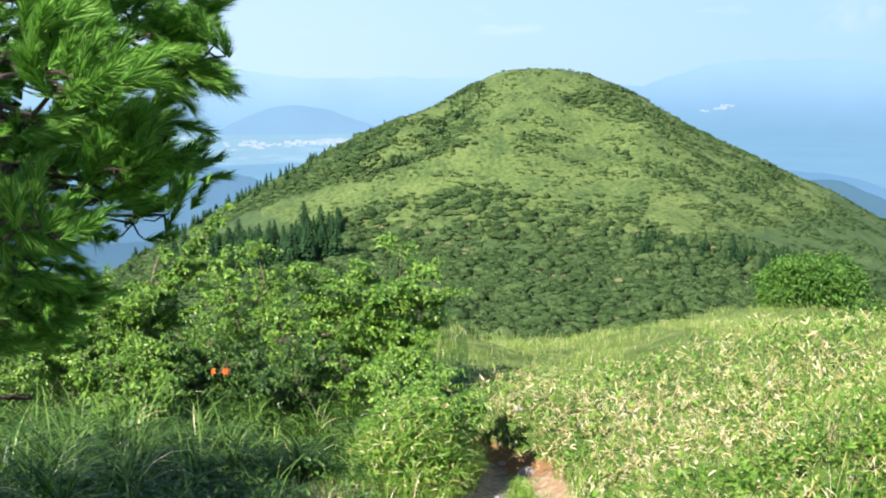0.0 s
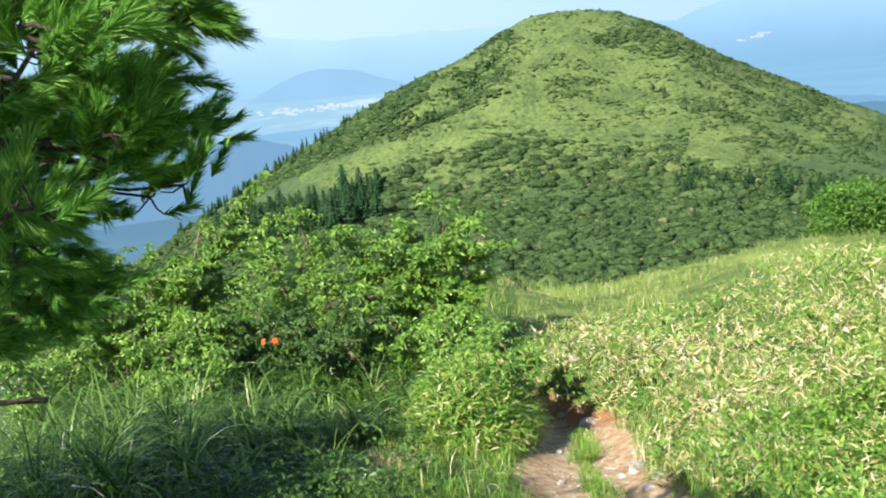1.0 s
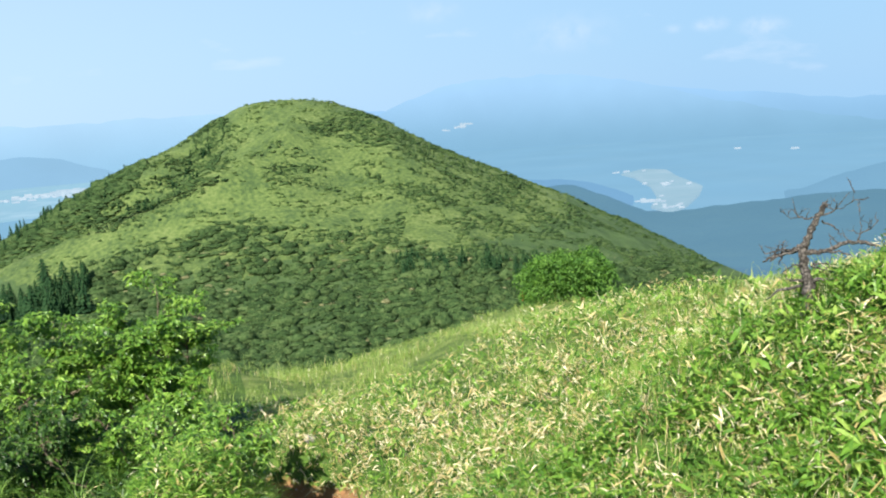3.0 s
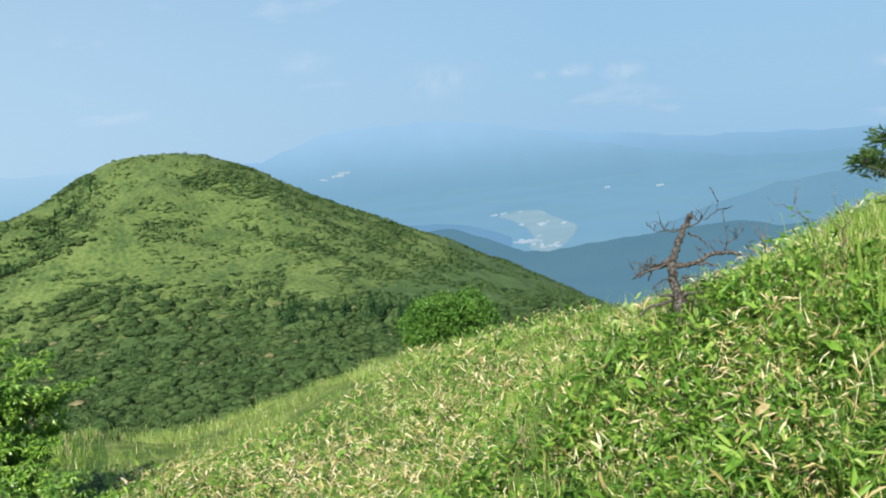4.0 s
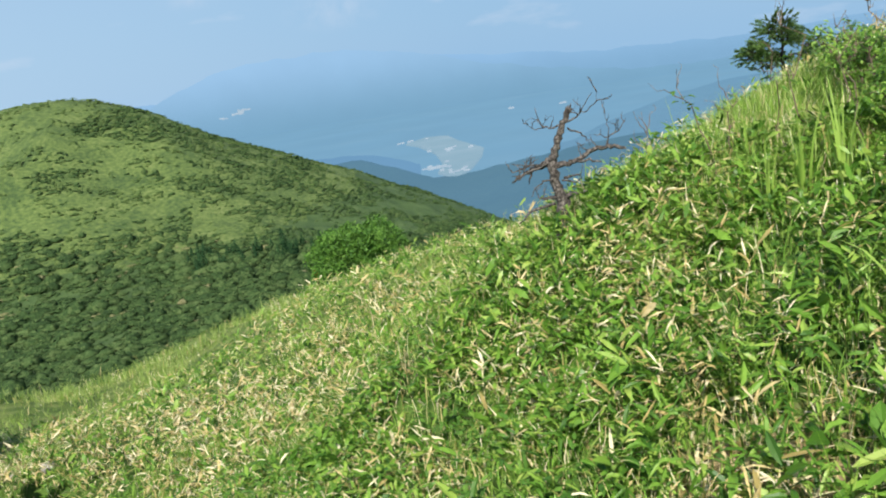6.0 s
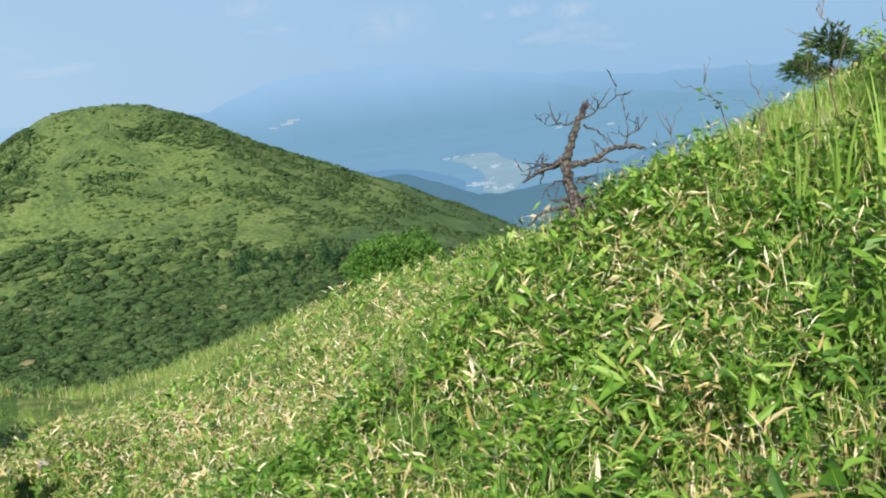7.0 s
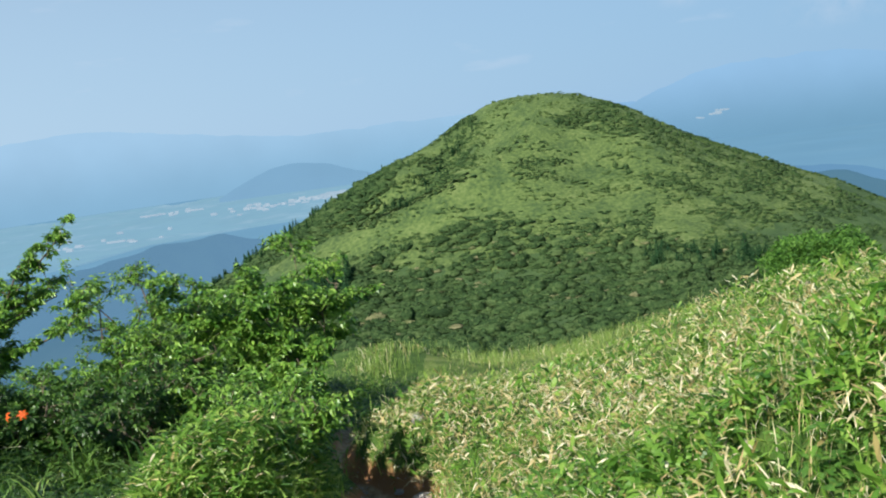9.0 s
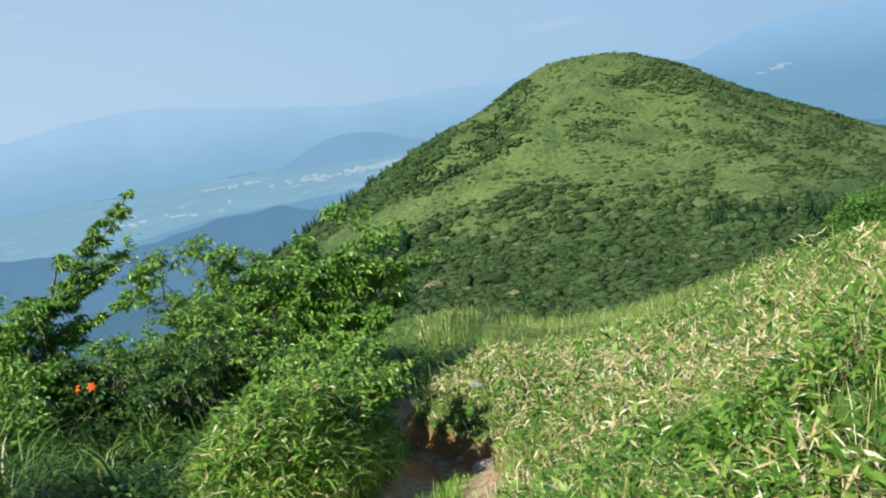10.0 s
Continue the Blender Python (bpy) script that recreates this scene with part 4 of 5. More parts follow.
def sasa_mound(name, count, x0, x1, y0, y1, seed):
    """A round tump of long grass with bamboo leaves, left of the trail."""
    g = np.random.default_rng(seed)
    x, y = spread(count, x0, x1, y0, y1, g)
    d = np.hypot((x - (x0 + x1) / 2) / (x1 - x0), (y - (y0 + y1) / 2) / (y1 - y0)) * 2
    keep = (d < 1) & (x < trail_x(y) - trail_w(y) + 0.05)
    x, y, d = x[keep], y[keep], d[keep]
    n, k = len(x), 4
    base = np.repeat(np.stack([x, y, ground_z(x, y) + (0.15 + 0.72 * (1 - d ** 4)) * g.uniform(0.35, 1.08, n)], 1), k, 0)
    a = g.uniform(0, 6.28, n * k)
    way = np.stack([np.cos(a), np.sin(a), g.normal(0.4, 0.5, n * k)], 1)
    L = g.uniform(0.09, 0.2, n * k)
    v, t, q = leaves(base, way, np.stack([g.normal(0, 0.3, n * k), g.normal(0, 0.3, n * k), np.ones(n * k)], 1), L, L * 0.14, g.uniform(0.1, 0.5, n * k))
    isdry = (g.uniform(0, 1, n * k) < 0.09).astype(int)
    ob = new(name, mesh(name, v, [t, q], [M_SASA, M_DRY], np.concatenate([np.tile(isdry, 4), np.tile(isdry, 2)])))
    tagged(ob, "rounded tump of bamboo grass beside the dirt trail", "bamboo grass", kind="stuff")
    u = g.uniform(0, 1, n) < 0.32
    grass_patch("tump_grass", "long light green grass arching over the tump", x[u], y[u], g, M_LIME, 0.35 + 0.45 * (1 - d[u] ** 4), 0.014, 2.1, 7, 6, 0.05, 0.07)


def grass_patch(name, label, x, y, g, mat, length, width, bend, tuft=6, parts=4, dry=0.0, spreadr=0.06):
    n = len(x)
    z = ground_z(x, y)
    b = np.repeat(np.stack([x, y, z - 0.02], 1), tuft, 0)
    b[:, :2] += g.normal(0, spreadr, (n * tuft, 2))
    a = g.uniform(0, 6.28, n * tuft)
    way = np.stack([np.cos(a), np.sin(a), 0 * a], 1)
    L = g.uniform(0.55, 1.1, n * tuft) * np.repeat(np.broadcast_to(length, (n,)), tuft)
    v, t, q = blades(b, way, L, width * g.uniform(0.6, 1.3, n * tuft), bend * g.uniform(0.4, 1.3, n * tuft), parts)
    isdry = (g.uniform(0, 1, n * tuft) < dry).astype(int)
    idx = np.concatenate([isdry, np.tile(isdry, parts - 1)])
    return tagged(new(name, mesh(name, v, [t, q], [mat, M_DRY], idx)), label, "grass", kind="stuff")


def build_slope():
    g = np.random.default_rng(5)
    sasa_patch("bamboo_grass", 40000, 1.0, 9.5, 1.2, 10, 1.4, 4.6, 1, 0.82, 0.16, 0.3)
    sasa_patch("bamboo_grass", 40000, 1.0, 9.5, 1.2, 10, 4.6, 7.5, 9, 0.76, 0.18, 0.36, False)
    sasa_patch("bamboo_grass", 36000, 0.3, 13, 3, 18, 7.5, 13.5, 2, 0.76, 0.62, 0.55, False)
    sasa_patch("bamboo_grass", 9000, 0.5, 15, 8, 25, 13.5, 20, 3, 1.0, 0.45, 0.42, False)
    sasa_mound("bamboo_grass", 4200, -1.2, 0.5, 9.6, 13.0, 4)
    # fine grass between the bamboo leaves, thicker in places
    x, y = spread(10000, 0.8, 9, 1.2, 12, g)
    k = (bank(x, y) > -0.15) & (np.hypot(x - 1.2, y - 2) > 0.9) & seen_side(x, y) & (fbm(x / 0.9, y / 0.9, 2, 33) > g.uniform(-0.9, 0.6, len(x))) & (bare_spot(x, y) < g.uniform(0, 1, len(x)))
    grass_patch("slope_grass", "fine green grass between the bamboo leaves", x[k], y[k], g, M_GRASS, 0.34, 0.008, 1.5, 6, 4, 0.14)
    # short grass on the open turf round the start of the trail
    x, y = spread(9000, -9, 9, -6, 8.5, g)
    k = (np.abs(x - trail_x(y)) > 0.55) & ((x < 0.2) | ~seen_side(x, y))
    grass_patch("turf_grass", "short green grass on the turf beside the trail", x[k], y[k], g, M_GRASS, 0.2, 0.01, 1.4, 4, 2, 0.08, 0.1)
    # dead stems and litter
    x, y = spread(5200, 0.9, 8, 1.2, 10, g)
    k = (bank(x, y) > -0.3) & seen_side(x, y) & (fbm(x / 0.8, y / 0.8, 2, 51) > g.uniform(-0.5, 0.7, len(x)))
    grass_patch("dead_stems", "straw-coloured dead grass stems among the bamboo leaves", x[k], y[k], g, M_DRY, 0.36, 0.005, 1.1, 3, 3, 1.0, 0.08)
    n = 900
    x, y = 3.6 + g.normal(0, 0.5, n), 4.5 + g.normal(0, 0.5, n)
    a = g.uniform(0, 6.28, n)
    b = np.stack([x, y, ground_z(x, y) + g.uniform(0.01, 0.1, n)], 1)
    L = g.uniform(0.07, 0.17, n)
    v, t, q = leaves(b, np.stack([np.cos(a), np.sin(a), g.normal(0.05, 0.25, n)], 1), np.stack([g.normal(0, 0.5, n), g.normal(0, 0.5, n), np.ones(n)], 1), L, L * 0.13, g.uniform(0, 0.3, n), False)
    tagged(new("leaf_litter", mesh("leaf_litter", v, [t, q], M_DRY)), "dry straw-coloured leaf litter on the bare patch", "leaf litter", kind="stuff")
    # tall thin grass along the crest of the slope
    x, y = spread(12000, 3.5, 13, 3.6, 14, g)
    zone = fine_zone(x, y) > g.uniform(0.2, 0.9, len(x))
    k = seen_side(x, y) & (((x > 2.2 + 0.3 * y) & (fbm(x / 1.1, y / 1.1, 2, 37) > g.uniform(0.2, 1.3, len(x)))) | (zone & (g.uniform(0, 1, len(x)) < 0.85)))
    grass_patch("crest_grass", "tall thin light green grass along the crest", x[k], y[k], g, M_LIME, np.where(zone[k], 0.38, 0.5), 0.008, 1.1, 5, 3, 0.08, 0.08)
    x, y = spread(5000, 6.5, 15, 6.0, 13, g)
    k = np.hypot(x - 1.2, y - 2.0) > 8.5
    grass_patch("crest_grass", "fine pale green grass behind the crest", x[k], y[k], g, M_LIME, 0.45, 0.008, 1.3, 6, 3, 0.08, 0.1)
    # a strip of low grass between the trail's two ruts
    y = g.uniform(8.4, 12.0, 110)
    x = trail_x(y) + 0.02 + g.normal(0, 0.08, 110)
    grass_patch("rut_grass", "low green grass growing between the ruts", x, y, g, M_GRASS, 0.17 * (0.6 + 0.9 * (np.sin(y * 3.1) > -0.2)), 0.01, 1.7, 12, 4, 0.03, 0.05)
    # open meadow further along the ridge
    x, y = spread(52000, -9, 45, 8, 75, g)
    r = np.hypot(x - 1.2, y - 2)
    k = (r > 10.5) & (g.uniform(0, 1, len(x)) < np.clip((r - 9) / 5, 0, 1)) & (np.abs(x - trail_x(y)) > 0.3) & (x > 0.7 - 2.6 * np.clip((y - 16.5) / 5, 0, 4) + 0.9 * vnoise(y * 0.7, y * 0, 4) + g.normal(0, 0.4, len(y))) & (g.uniform(0, 1, len(x)) < np.clip(24 / r, 0.2, 1) ** 1.5 * np.clip(0.6 + 1.5 * fbm(x / 1.1, y / 1.6, 2, 61), 0.08, 1))
    x, y = x[k], y[k]
    grass_patch("ridge_meadow", "pale green meadow grass along the ridge", x, y, g, M_MEADOW, np.clip((0.32 + 0.08 * np.clip(np.hypot(x, y) / 30, 0, 2)) * (1 + 0.9 * fbm(x / 1.7, y / 2.2, 3, 6)) * g.uniform(0.5, 1.4, len(x)), 0.1, 0.9), 0.018, 2.0, 9, 2, 0.1, 0.26)
    # grass left of the trail, short near its edge
    x, y = spread(5200, -7, 1.0, 6, 24, g)
    k = (x < trail_x(y) - trail_w(y) - 0.05) & ((x > -1.6) | (fbm(x / 1.5, y / 1.5, 2, 12) > 0.5)) & (np.hypot(x + 2.5, y - 12.9) > 1.35) & (np.hypot((x + 1.5) / 0.8, (y - 9.6) / 0.6) > g.uniform(0.5, 1.1, len(x)))
    grass_patch("trailside_grass", "arching green grass beside the trail", x[k], y[k], g, M_GRASS, 0.4, 0.009, 2.1, 6, 4, 0.06, 0.06)
    x, y = -1.5 + g.normal(0, 0.5, 90), 9.6 + g.normal(0, 0.35, 90)
    grass_patch("dry_grass", "short dry grass on a bare spot beside the trail", x, y, g, M_DRY, 0.2, 0.007, 1.6, 6, 3, 1.0, 0.06)
    # arching clumps of silver grass with dark hollows between them
    spots = []
    while len(spots) < 70:
        p = (g.uniform(-7.8, -1.0), g.uniform(8.0, 14.6))
        if all(math.hypot(p[0] - q[0], p[1] - q[1]) > 0.6 for q in spots):
            spots.append(p)
    spots += [(-3.9, 11.4), (-3.4, 11.2), (-2.9, 11.0), (-4.3, 11.9), (-2.4, 10.9), (-4.6, 11.2)]
    x, y = np.array(spots).T
    k = (x < trail_x(y) - 1.3) & (np.hypot(x + 2.5, y - 12.7) > 1.25) & (np.hypot((x + 1.5) / 1.1, (y - 9.5) / 0.9) > 1)
    x, y = x[k], y[k]
    # each clump sheds its blades at heights and lengths of its own
    grass_patch("silver_grass", "tall arching clumps of silver grass below the shrubs", x, y, g, M_REED, g.uniform(0.8, 1.5, len(x)) + 0.35 * np.clip((-2.6 - x) / 1.5, 0, 1), 0.024, 3.3, 50, 7, 0.02, 0.08)
    grass_patch("silver_grass", "bright young blades in the silver grass clumps", x, y, g, M_LIME, g.uniform(0.9, 1.5, len(x)), 0.017, 3.2, 4, 7, 0.0, 0.1)


def herb_patch(name, label, count, x0, x1, y0, y1, seed, high, size, mat):
    g = np.random.default_rng(seed)
    x, y = spread(count, x0, x1, y0, y1, g)
    k = ((x > trail_x(y) + trail_w(y)) | (x < trail_x(y) - trail_w(y) - 0.2 - 1.3 * np.clip((10.6 - y) / 1.5, 0, 1) * g.uniform(0.4, 1, count))) & (fbm(x / 1.5, y / 1.5, 2, seed) > -0.35) & (np.hypot((x + 1.5) / 0.9, (y - 9.5) / 0.7) > g.uniform(0.6, 1.2, count)) & (np.maximum(bare_spot(x, y), fine_zone(x, y)) < g.uniform(0, 0.6, count))
    x, y = x[k], y[k]
    n, m = len(x), 5
    b = np.repeat(np.stack([x, y, ground_z(x, y)], 1), m, 0)
    b[:, 2] += np.repeat(g.uniform(0.3, 1.0, n) * high * (1 + 0.5 * vnoise(x / 1.2, y / 1.2, seed)), m) * g.uniform(0.5, 1.05, n * m)
    b[:, :2] += g.normal(0, 0.05, (n * m, 2))
    a = g.uniform(0, 6.28, n * m)
    way = np.stack([np.cos(a), np.sin(a), g.uniform(-0.3, 0.6, n * m)], 1)
    L = g.uniform(0.6, 1.2, n * m) * size
    v, t, q = leaves(b, way, np.stack([g.normal(0, 0.4, n * m), g.normal(0, 0.4, n * m), np.ones(n * m)], 1), L, L * g.uniform(0.24, 0.42, n * m), g.uniform(0, 0.6, n * m), False)
    return tagged(new(name, mesh(name, v, [t, q], mat)), label, "undergrowth", kind="stuff")


build_slope()
herb_patch("undergrowth", "dark leafy green undergrowth beside the trail", 17000, -8, 0.6, 7.4, 24, 2, 0.58, 0.1, M_HERB)
herb_patch("undergrowth", "low leafy herbs on the grassy bank", 2200, 1.6, 7, 2.0, 9, 3, 0.34, 0.08, M_BRIGHT)


# ---- shrubs ----
def shrub(label, x, y, high, wide, seed, count=2200, leaf=0.075, mat=None, lean=(0.0, 0.0), stems=6, bare=0.25, twigs=13):
    """A deciduous shrub: crooked stems from one root, twigs, and leaves set along the twigs."""
    g = np.random.default_rng(seed)
    ob = tagged(new("shrub"), label, "shrub")
    ob.location = (x, y, float(ground_z(x, y)) - 0.05)
    tips, limbs = [], []
    for i in range(stems):
        a = 2 * math.pi * (i + g.uniform(-0.3, 0.3)) / stems
        out = wide * g.uniform(0.25, 0.5)
        top = np.array([math.cos(a) * out + lean[0] * high, math.sin(a) * out + lean[1] * high, high * g.uniform(0.7, 1.0)])
        pts = curve_points((0.04 * math.cos(a), 0.04 * math.sin(a), 0), top, 0.08 * high, 0.09, 8, seed * 31 + i)
        limb = tube(pts, np.linspace(0.018 + 0.008 * high, 0.005, 8), 6, 0.12, i)
        part("stem", mesh("stem", limb[0], [limb[1], limb[2]], M_TWIG, smooth=True), ob)
        for j in range(twigs * 3 // 2):
            s = g.uniform(bare, 1.0)
            o = pts[0] + 0
            f = s * 7
            k = min(6, int(f))
            o = pts[k] + (pts[k + 1] - pts[k]) * (f - k)
            d = unit(np.array([g.normal(0, 1), g.normal(0, 1), g.uniform(-0.1, 0.9)]) + 0.7 * np.array([math.cos(a), math.sin(a), 0.2]))
            e = o + d * wide * g.uniform(0.14, 0.3)
            tw = curve_points(o, e, 0.02, 0.12, 5, seed * 57 + i * 11 + j)
            limbs.append(tube(tw, np.linspace(0.007, 0.002, 5), 3))
            tips.append(tw)
    v, f = joined(limbs)
    tagged(part("twigwork", mesh("twigwork", v, f, M_TWIG), ob), kind="stuff")
    per = int(count * 1.55) // len(tips)
    base = np.vstack([tw[g.integers(2, 5, per)] + g.normal(0, 0.026 * wide ** 0.5 + 0.01 * wide, (per, 3)) * [1, 1, 0.6] for tw in tips])
    n = len(base)
    a = g.uniform(0, 6.28, n)
    way = np.stack([np.cos(a), np.sin(a), g.uniform(-0.4, 0.35, n)], 1)
    L = leaf * g.uniform(0.6, 1.3, n)
    v, t, q = leaves(base, way, np.stack([g.normal(-0.15, 0.42, n), g.normal(-0.25, 0.42, n), np.ones(n)], 1), L, L * g.uniform(0.27, 0.4, n), g.uniform(0.05, 0.7, n), False)
    tagged(part("foliage", mesh("foliage", v, [t, q], mat or M_SHRUB), ob), kind="stuff")
    return ob


SHRUBS = [
    # x, y, height, width, leaves, leaf length, lean x, lean y, twigs on a stem
    (-1.25, 18.6, 3.3, 2.9, 11000, 0.12, 0.0, 0.0, 15),
    (-0.75, 17.0, 1.7, 1.3, 3600, 0.115, 0.0, 0.0, 13),
    (-3.0, 17.8, 2.2, 1.9, 3600, 0.115, 0.0, 0.0, 13),
    (-4.6, 20.7, 3.7, 2.3, 4600, 0.11, -0.08, 0.0, 12),
    (-2.6, 21.0, 1.9, 1.8, 2600, 0.12, 0.0, 0.0, 13),
    (-7.75, 16.5, 4.5, 0.85, 9000, 0.105, 0.66, 0.34, 34),
    (-6.5, 16.9, 2.7, 1.5, 4200, 0.105, 0.2, 0.1, 16),
    (-7.7, 16.8, 3.3, 1.9, 5600, 0.115, 0.1, 0.0, 16),
    (-5.6, 16.4, 1.7, 2.0, 4200, 0.11, 0.05, 0.0, 14),
    (-4.4, 15.8, 1.5, 1.8, 3000, 0.105, 0.0, 0.0, 12),
    (-2.7, 14.9, 1.4, 1.5, 2600, 0.1, 0.0, 0.0, 12),
    (-1.3, 14.9, 1.3, 1.3, 2400, 0.1, 0.0, 0.0, 12),
    (-5.9, 15.0, 1.7, 1.6, 2600, 0.1, 0.0, 0.0, 12),
    (-8.3, 15.2, 2.6, 2.2, 4200, 0.105, 0.0, 0.0, 14),
    (-0.55, 13.7, 1.15, 1.3, 2400, 0.09, 0.0, 0.0, 12),
    (-9.4, 18.6, 2.4, 2.6, 4200, 0.115, 0.0, 0.0, 15),
    (-5.2, 13.9, 1.1, 1.4, 2000, 0.095, 0.0, 0.0, 11),
    (-3.3, 12.6, 0.8, 1.2, 1500, 0.09, 0.0, 0.0, 10),
    (0.0, 12.5, 1.15, 1.0, 2400, 0.085, 0.0, 0.0, 11),
    (0.1, 11.6, 1.0, 0.9, 1900, 0.08, 0.0, 0.0, 11),
    (-5.6, 20.4, 1.8, 2.2, 3600, 0.115, 0.0, 0.0, 15),
    (-2.0, 12.7, 0.7, 1.0, 1300, 0.085, 0.0, 0.0, 10),
    (-7.4, 20.6, 1.8, 2.6, 4200, 0.12, 0.0, 0.0, 15),
    (-9.8, 21.6, 2.0, 3.0, 4200, 0.12, 0.0, 0.0, 15),
    (-6.4, 24.5, 1.6, 3.0, 2600, 0.13, 0.0, 0.0, 13),
    (8.0, 6.6, 0.6, 0.9, 1300, 0.055, 0.0, 0.0, 10),
    (7.5, 5.9, 0.5, 0.8, 1200, 0.055, 0.0, 0.0, 10),
    (8.8, 7.3, 0.55, 0.9, 1200, 0.06, 0.0, 0.0, 10),
    (6.9, 5.6, 0.4, 0.7, 1000, 0.055, 0.0, 0.0, 10),
    (14.9, 11.4, 1.5, 1.2, 3000, 0.075, 0.0, 0.0, 12),
    (16.5, 12.4, 1.8, 1.6, 3600, 0.08, 0.0, 0.0, 12),
]
for i, (x, y, h, w, n, lf, lx, ly, tw) in enumerate(SHRUBS):
    # shrubs in the hollow get the darker herb leaf in place of its shade
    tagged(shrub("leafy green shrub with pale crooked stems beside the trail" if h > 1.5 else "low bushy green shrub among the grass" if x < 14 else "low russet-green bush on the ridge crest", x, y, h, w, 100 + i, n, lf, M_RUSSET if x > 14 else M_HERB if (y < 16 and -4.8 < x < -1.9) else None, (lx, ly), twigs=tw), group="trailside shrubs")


def dome_bush(label, x, y, high, wide, seed, lobes, per, leaf):
    """A dense rounded bush: stems, and foliage in overlapping lobes."""
    g = np.random.default_rng(seed)
    ob = tagged(new("bush"), label, "bush", "bushes on the ridge")
    ob.location = (x, y, float(ground_z(x, y)) - 0.1)
    u = unit(g.normal(0, 1, (lobes, 3)) * [1, 1, 0.8] + [0, 0, 0.25])
    centre = u * g.uniform(0.55, 0.95, (lobes, 1)) * [wide / 2, wide / 2, high * 0.48] + [0, 0, high * 0.52]
    for i in range(6):
        t = tube(curve_points((0.1 * i - 0.25, 0.05, 0), centre[i] * 0.9, 0.1, 0.08, 6, seed + i), np.linspace(0.06, 0.02, 6), 6, 0.1, i)
        part("stem", mesh("stem", t[0], [t[1], t[2]], M_BARK), ob)
    n = lobes * per
    w = unit(g.normal(0, 1, (n, 3)) + [0, 0, 0.3])
    base = np.repeat(centre, per, 0) + w * (g.uniform(0.6, 1.05, (n, 1)) * wide * np.repeat(g.uniform(0.09, 0.16, lobes), per)[:, None])
    way = unit(w + g.normal(0, 0.7, (n, 3)))
    v, t, q = leaves(base, way, g.normal(0, 1, (n, 3)) + [0, 0, 1.2], leaf * g.uniform(0.6, 1.2, n), leaf * 0.5, 0.3, False)
    tagged(part("foliage", mesh("foliage", v, [t, q], M_BRIGHT), ob), kind="stuff")
    return ob


dome_bush("rounded bright green bush standing on the ridge", 25.0, 57.5, 4.0, 6.6, 150, 60, 230, 0.26)
dome_bush("low bright green bush on the ridge meadow", 21.8, 55.8, 1.5, 2.6, 151, 24, 70, 0.24)
dome_bush("low bright green bush on the ridge meadow", 31.0, 60.0, 2.0, 5.0, 152, 40, 70, 0.28)


def blossom(x, y, z, label):
    """A cluster of red flowers on a thin stem."""
    g = np.random.default_rng(4)
    ob = tagged(new("red_flowers"), label, "flowers")
    ob.location = (x, y, z)
    n = 60
    b = g.normal(0, 0.1, (n, 3))
    v, t, q = leaves(b, g.normal(0, 1, (n, 3)), g.normal(0, 1, (n, 3)), 0.16, 0.1, 0.1)
    tagged(part("petals", mesh("petals", v, [t, q], M_RED), ob), kind="stuff")
    s = tube(curve_points((0.1, 0, float(ground_z(x, y)) - z), (0, 0, 0), 0, 0.03, 5, 3), [0.02, 0.02, 0.015, 0.012, 0.01], 5)
    part("stem", mesh("stem", s[0], [s[1], s[2]], M_TWIG), ob)


blossom(20.9, 55.7, float(ground_z(20.9, 55.7)) + 0.9, "red blossoms beside the bright green bush")


# ---- tiger lilies ----
def lily(x, y, z, turn, tilt, seed):
    g = np.random.default_rng(seed)
    ob = tagged(new("orange_lily"), "orange lily with curled petals in dark undergrowth", "flower", "orange lilies")
    ob.location = (x, y, z)
    gz = float(ground_z(x, y)) - z
    s = tube(curve_points((0.05, 0.1, gz), (0, 0, 0), 0, 0.02, 7, seed), np.linspace(0.008, 0.004, 7), 6)
    part("stem", mesh("stem", s[0], [s[1], s[2]], M_HERB), ob)
    for k in range(6):
        a = 2 * math.pi * k / 6
        way = np.array([[math.cos(a), math.sin(a), 0.55]])
        v, t, q = leaves(np.zeros((1, 3)), way, np.array([[0, 0, 1.0]]), 0.088, 0.035, 0.75)
        v = v @ np.array(Euler((radians(tilt), 0, radians(turn))).to_matrix()).T
        part("petal", mesh("petal", v, [t, q], M_ORANGE, smooth=True), ob)
    n = 16
    b = np.stack([g.normal(0, 0.02, n), g.normal(0, 0.02, n), np.linspace(gz * 0.8, -0.1, n)], 1)
    a = g.uniform(0, 6.28, n)
    v, t, q = leaves(b, np.stack([np.cos(a), np.sin(a), 0.4 + 0 * a], 1), np.tile([0, 0, 1.0], (n, 1)), 0.12, 0.018, 0.4)
    part("leaves", mesh("leaves", v, [t, q], M_HERB), ob)


lily(-3.6, 13.8, -3.25, 20, 60, 1)
lily(-3.82, 13.85, -3.27, -50, 70, 2)


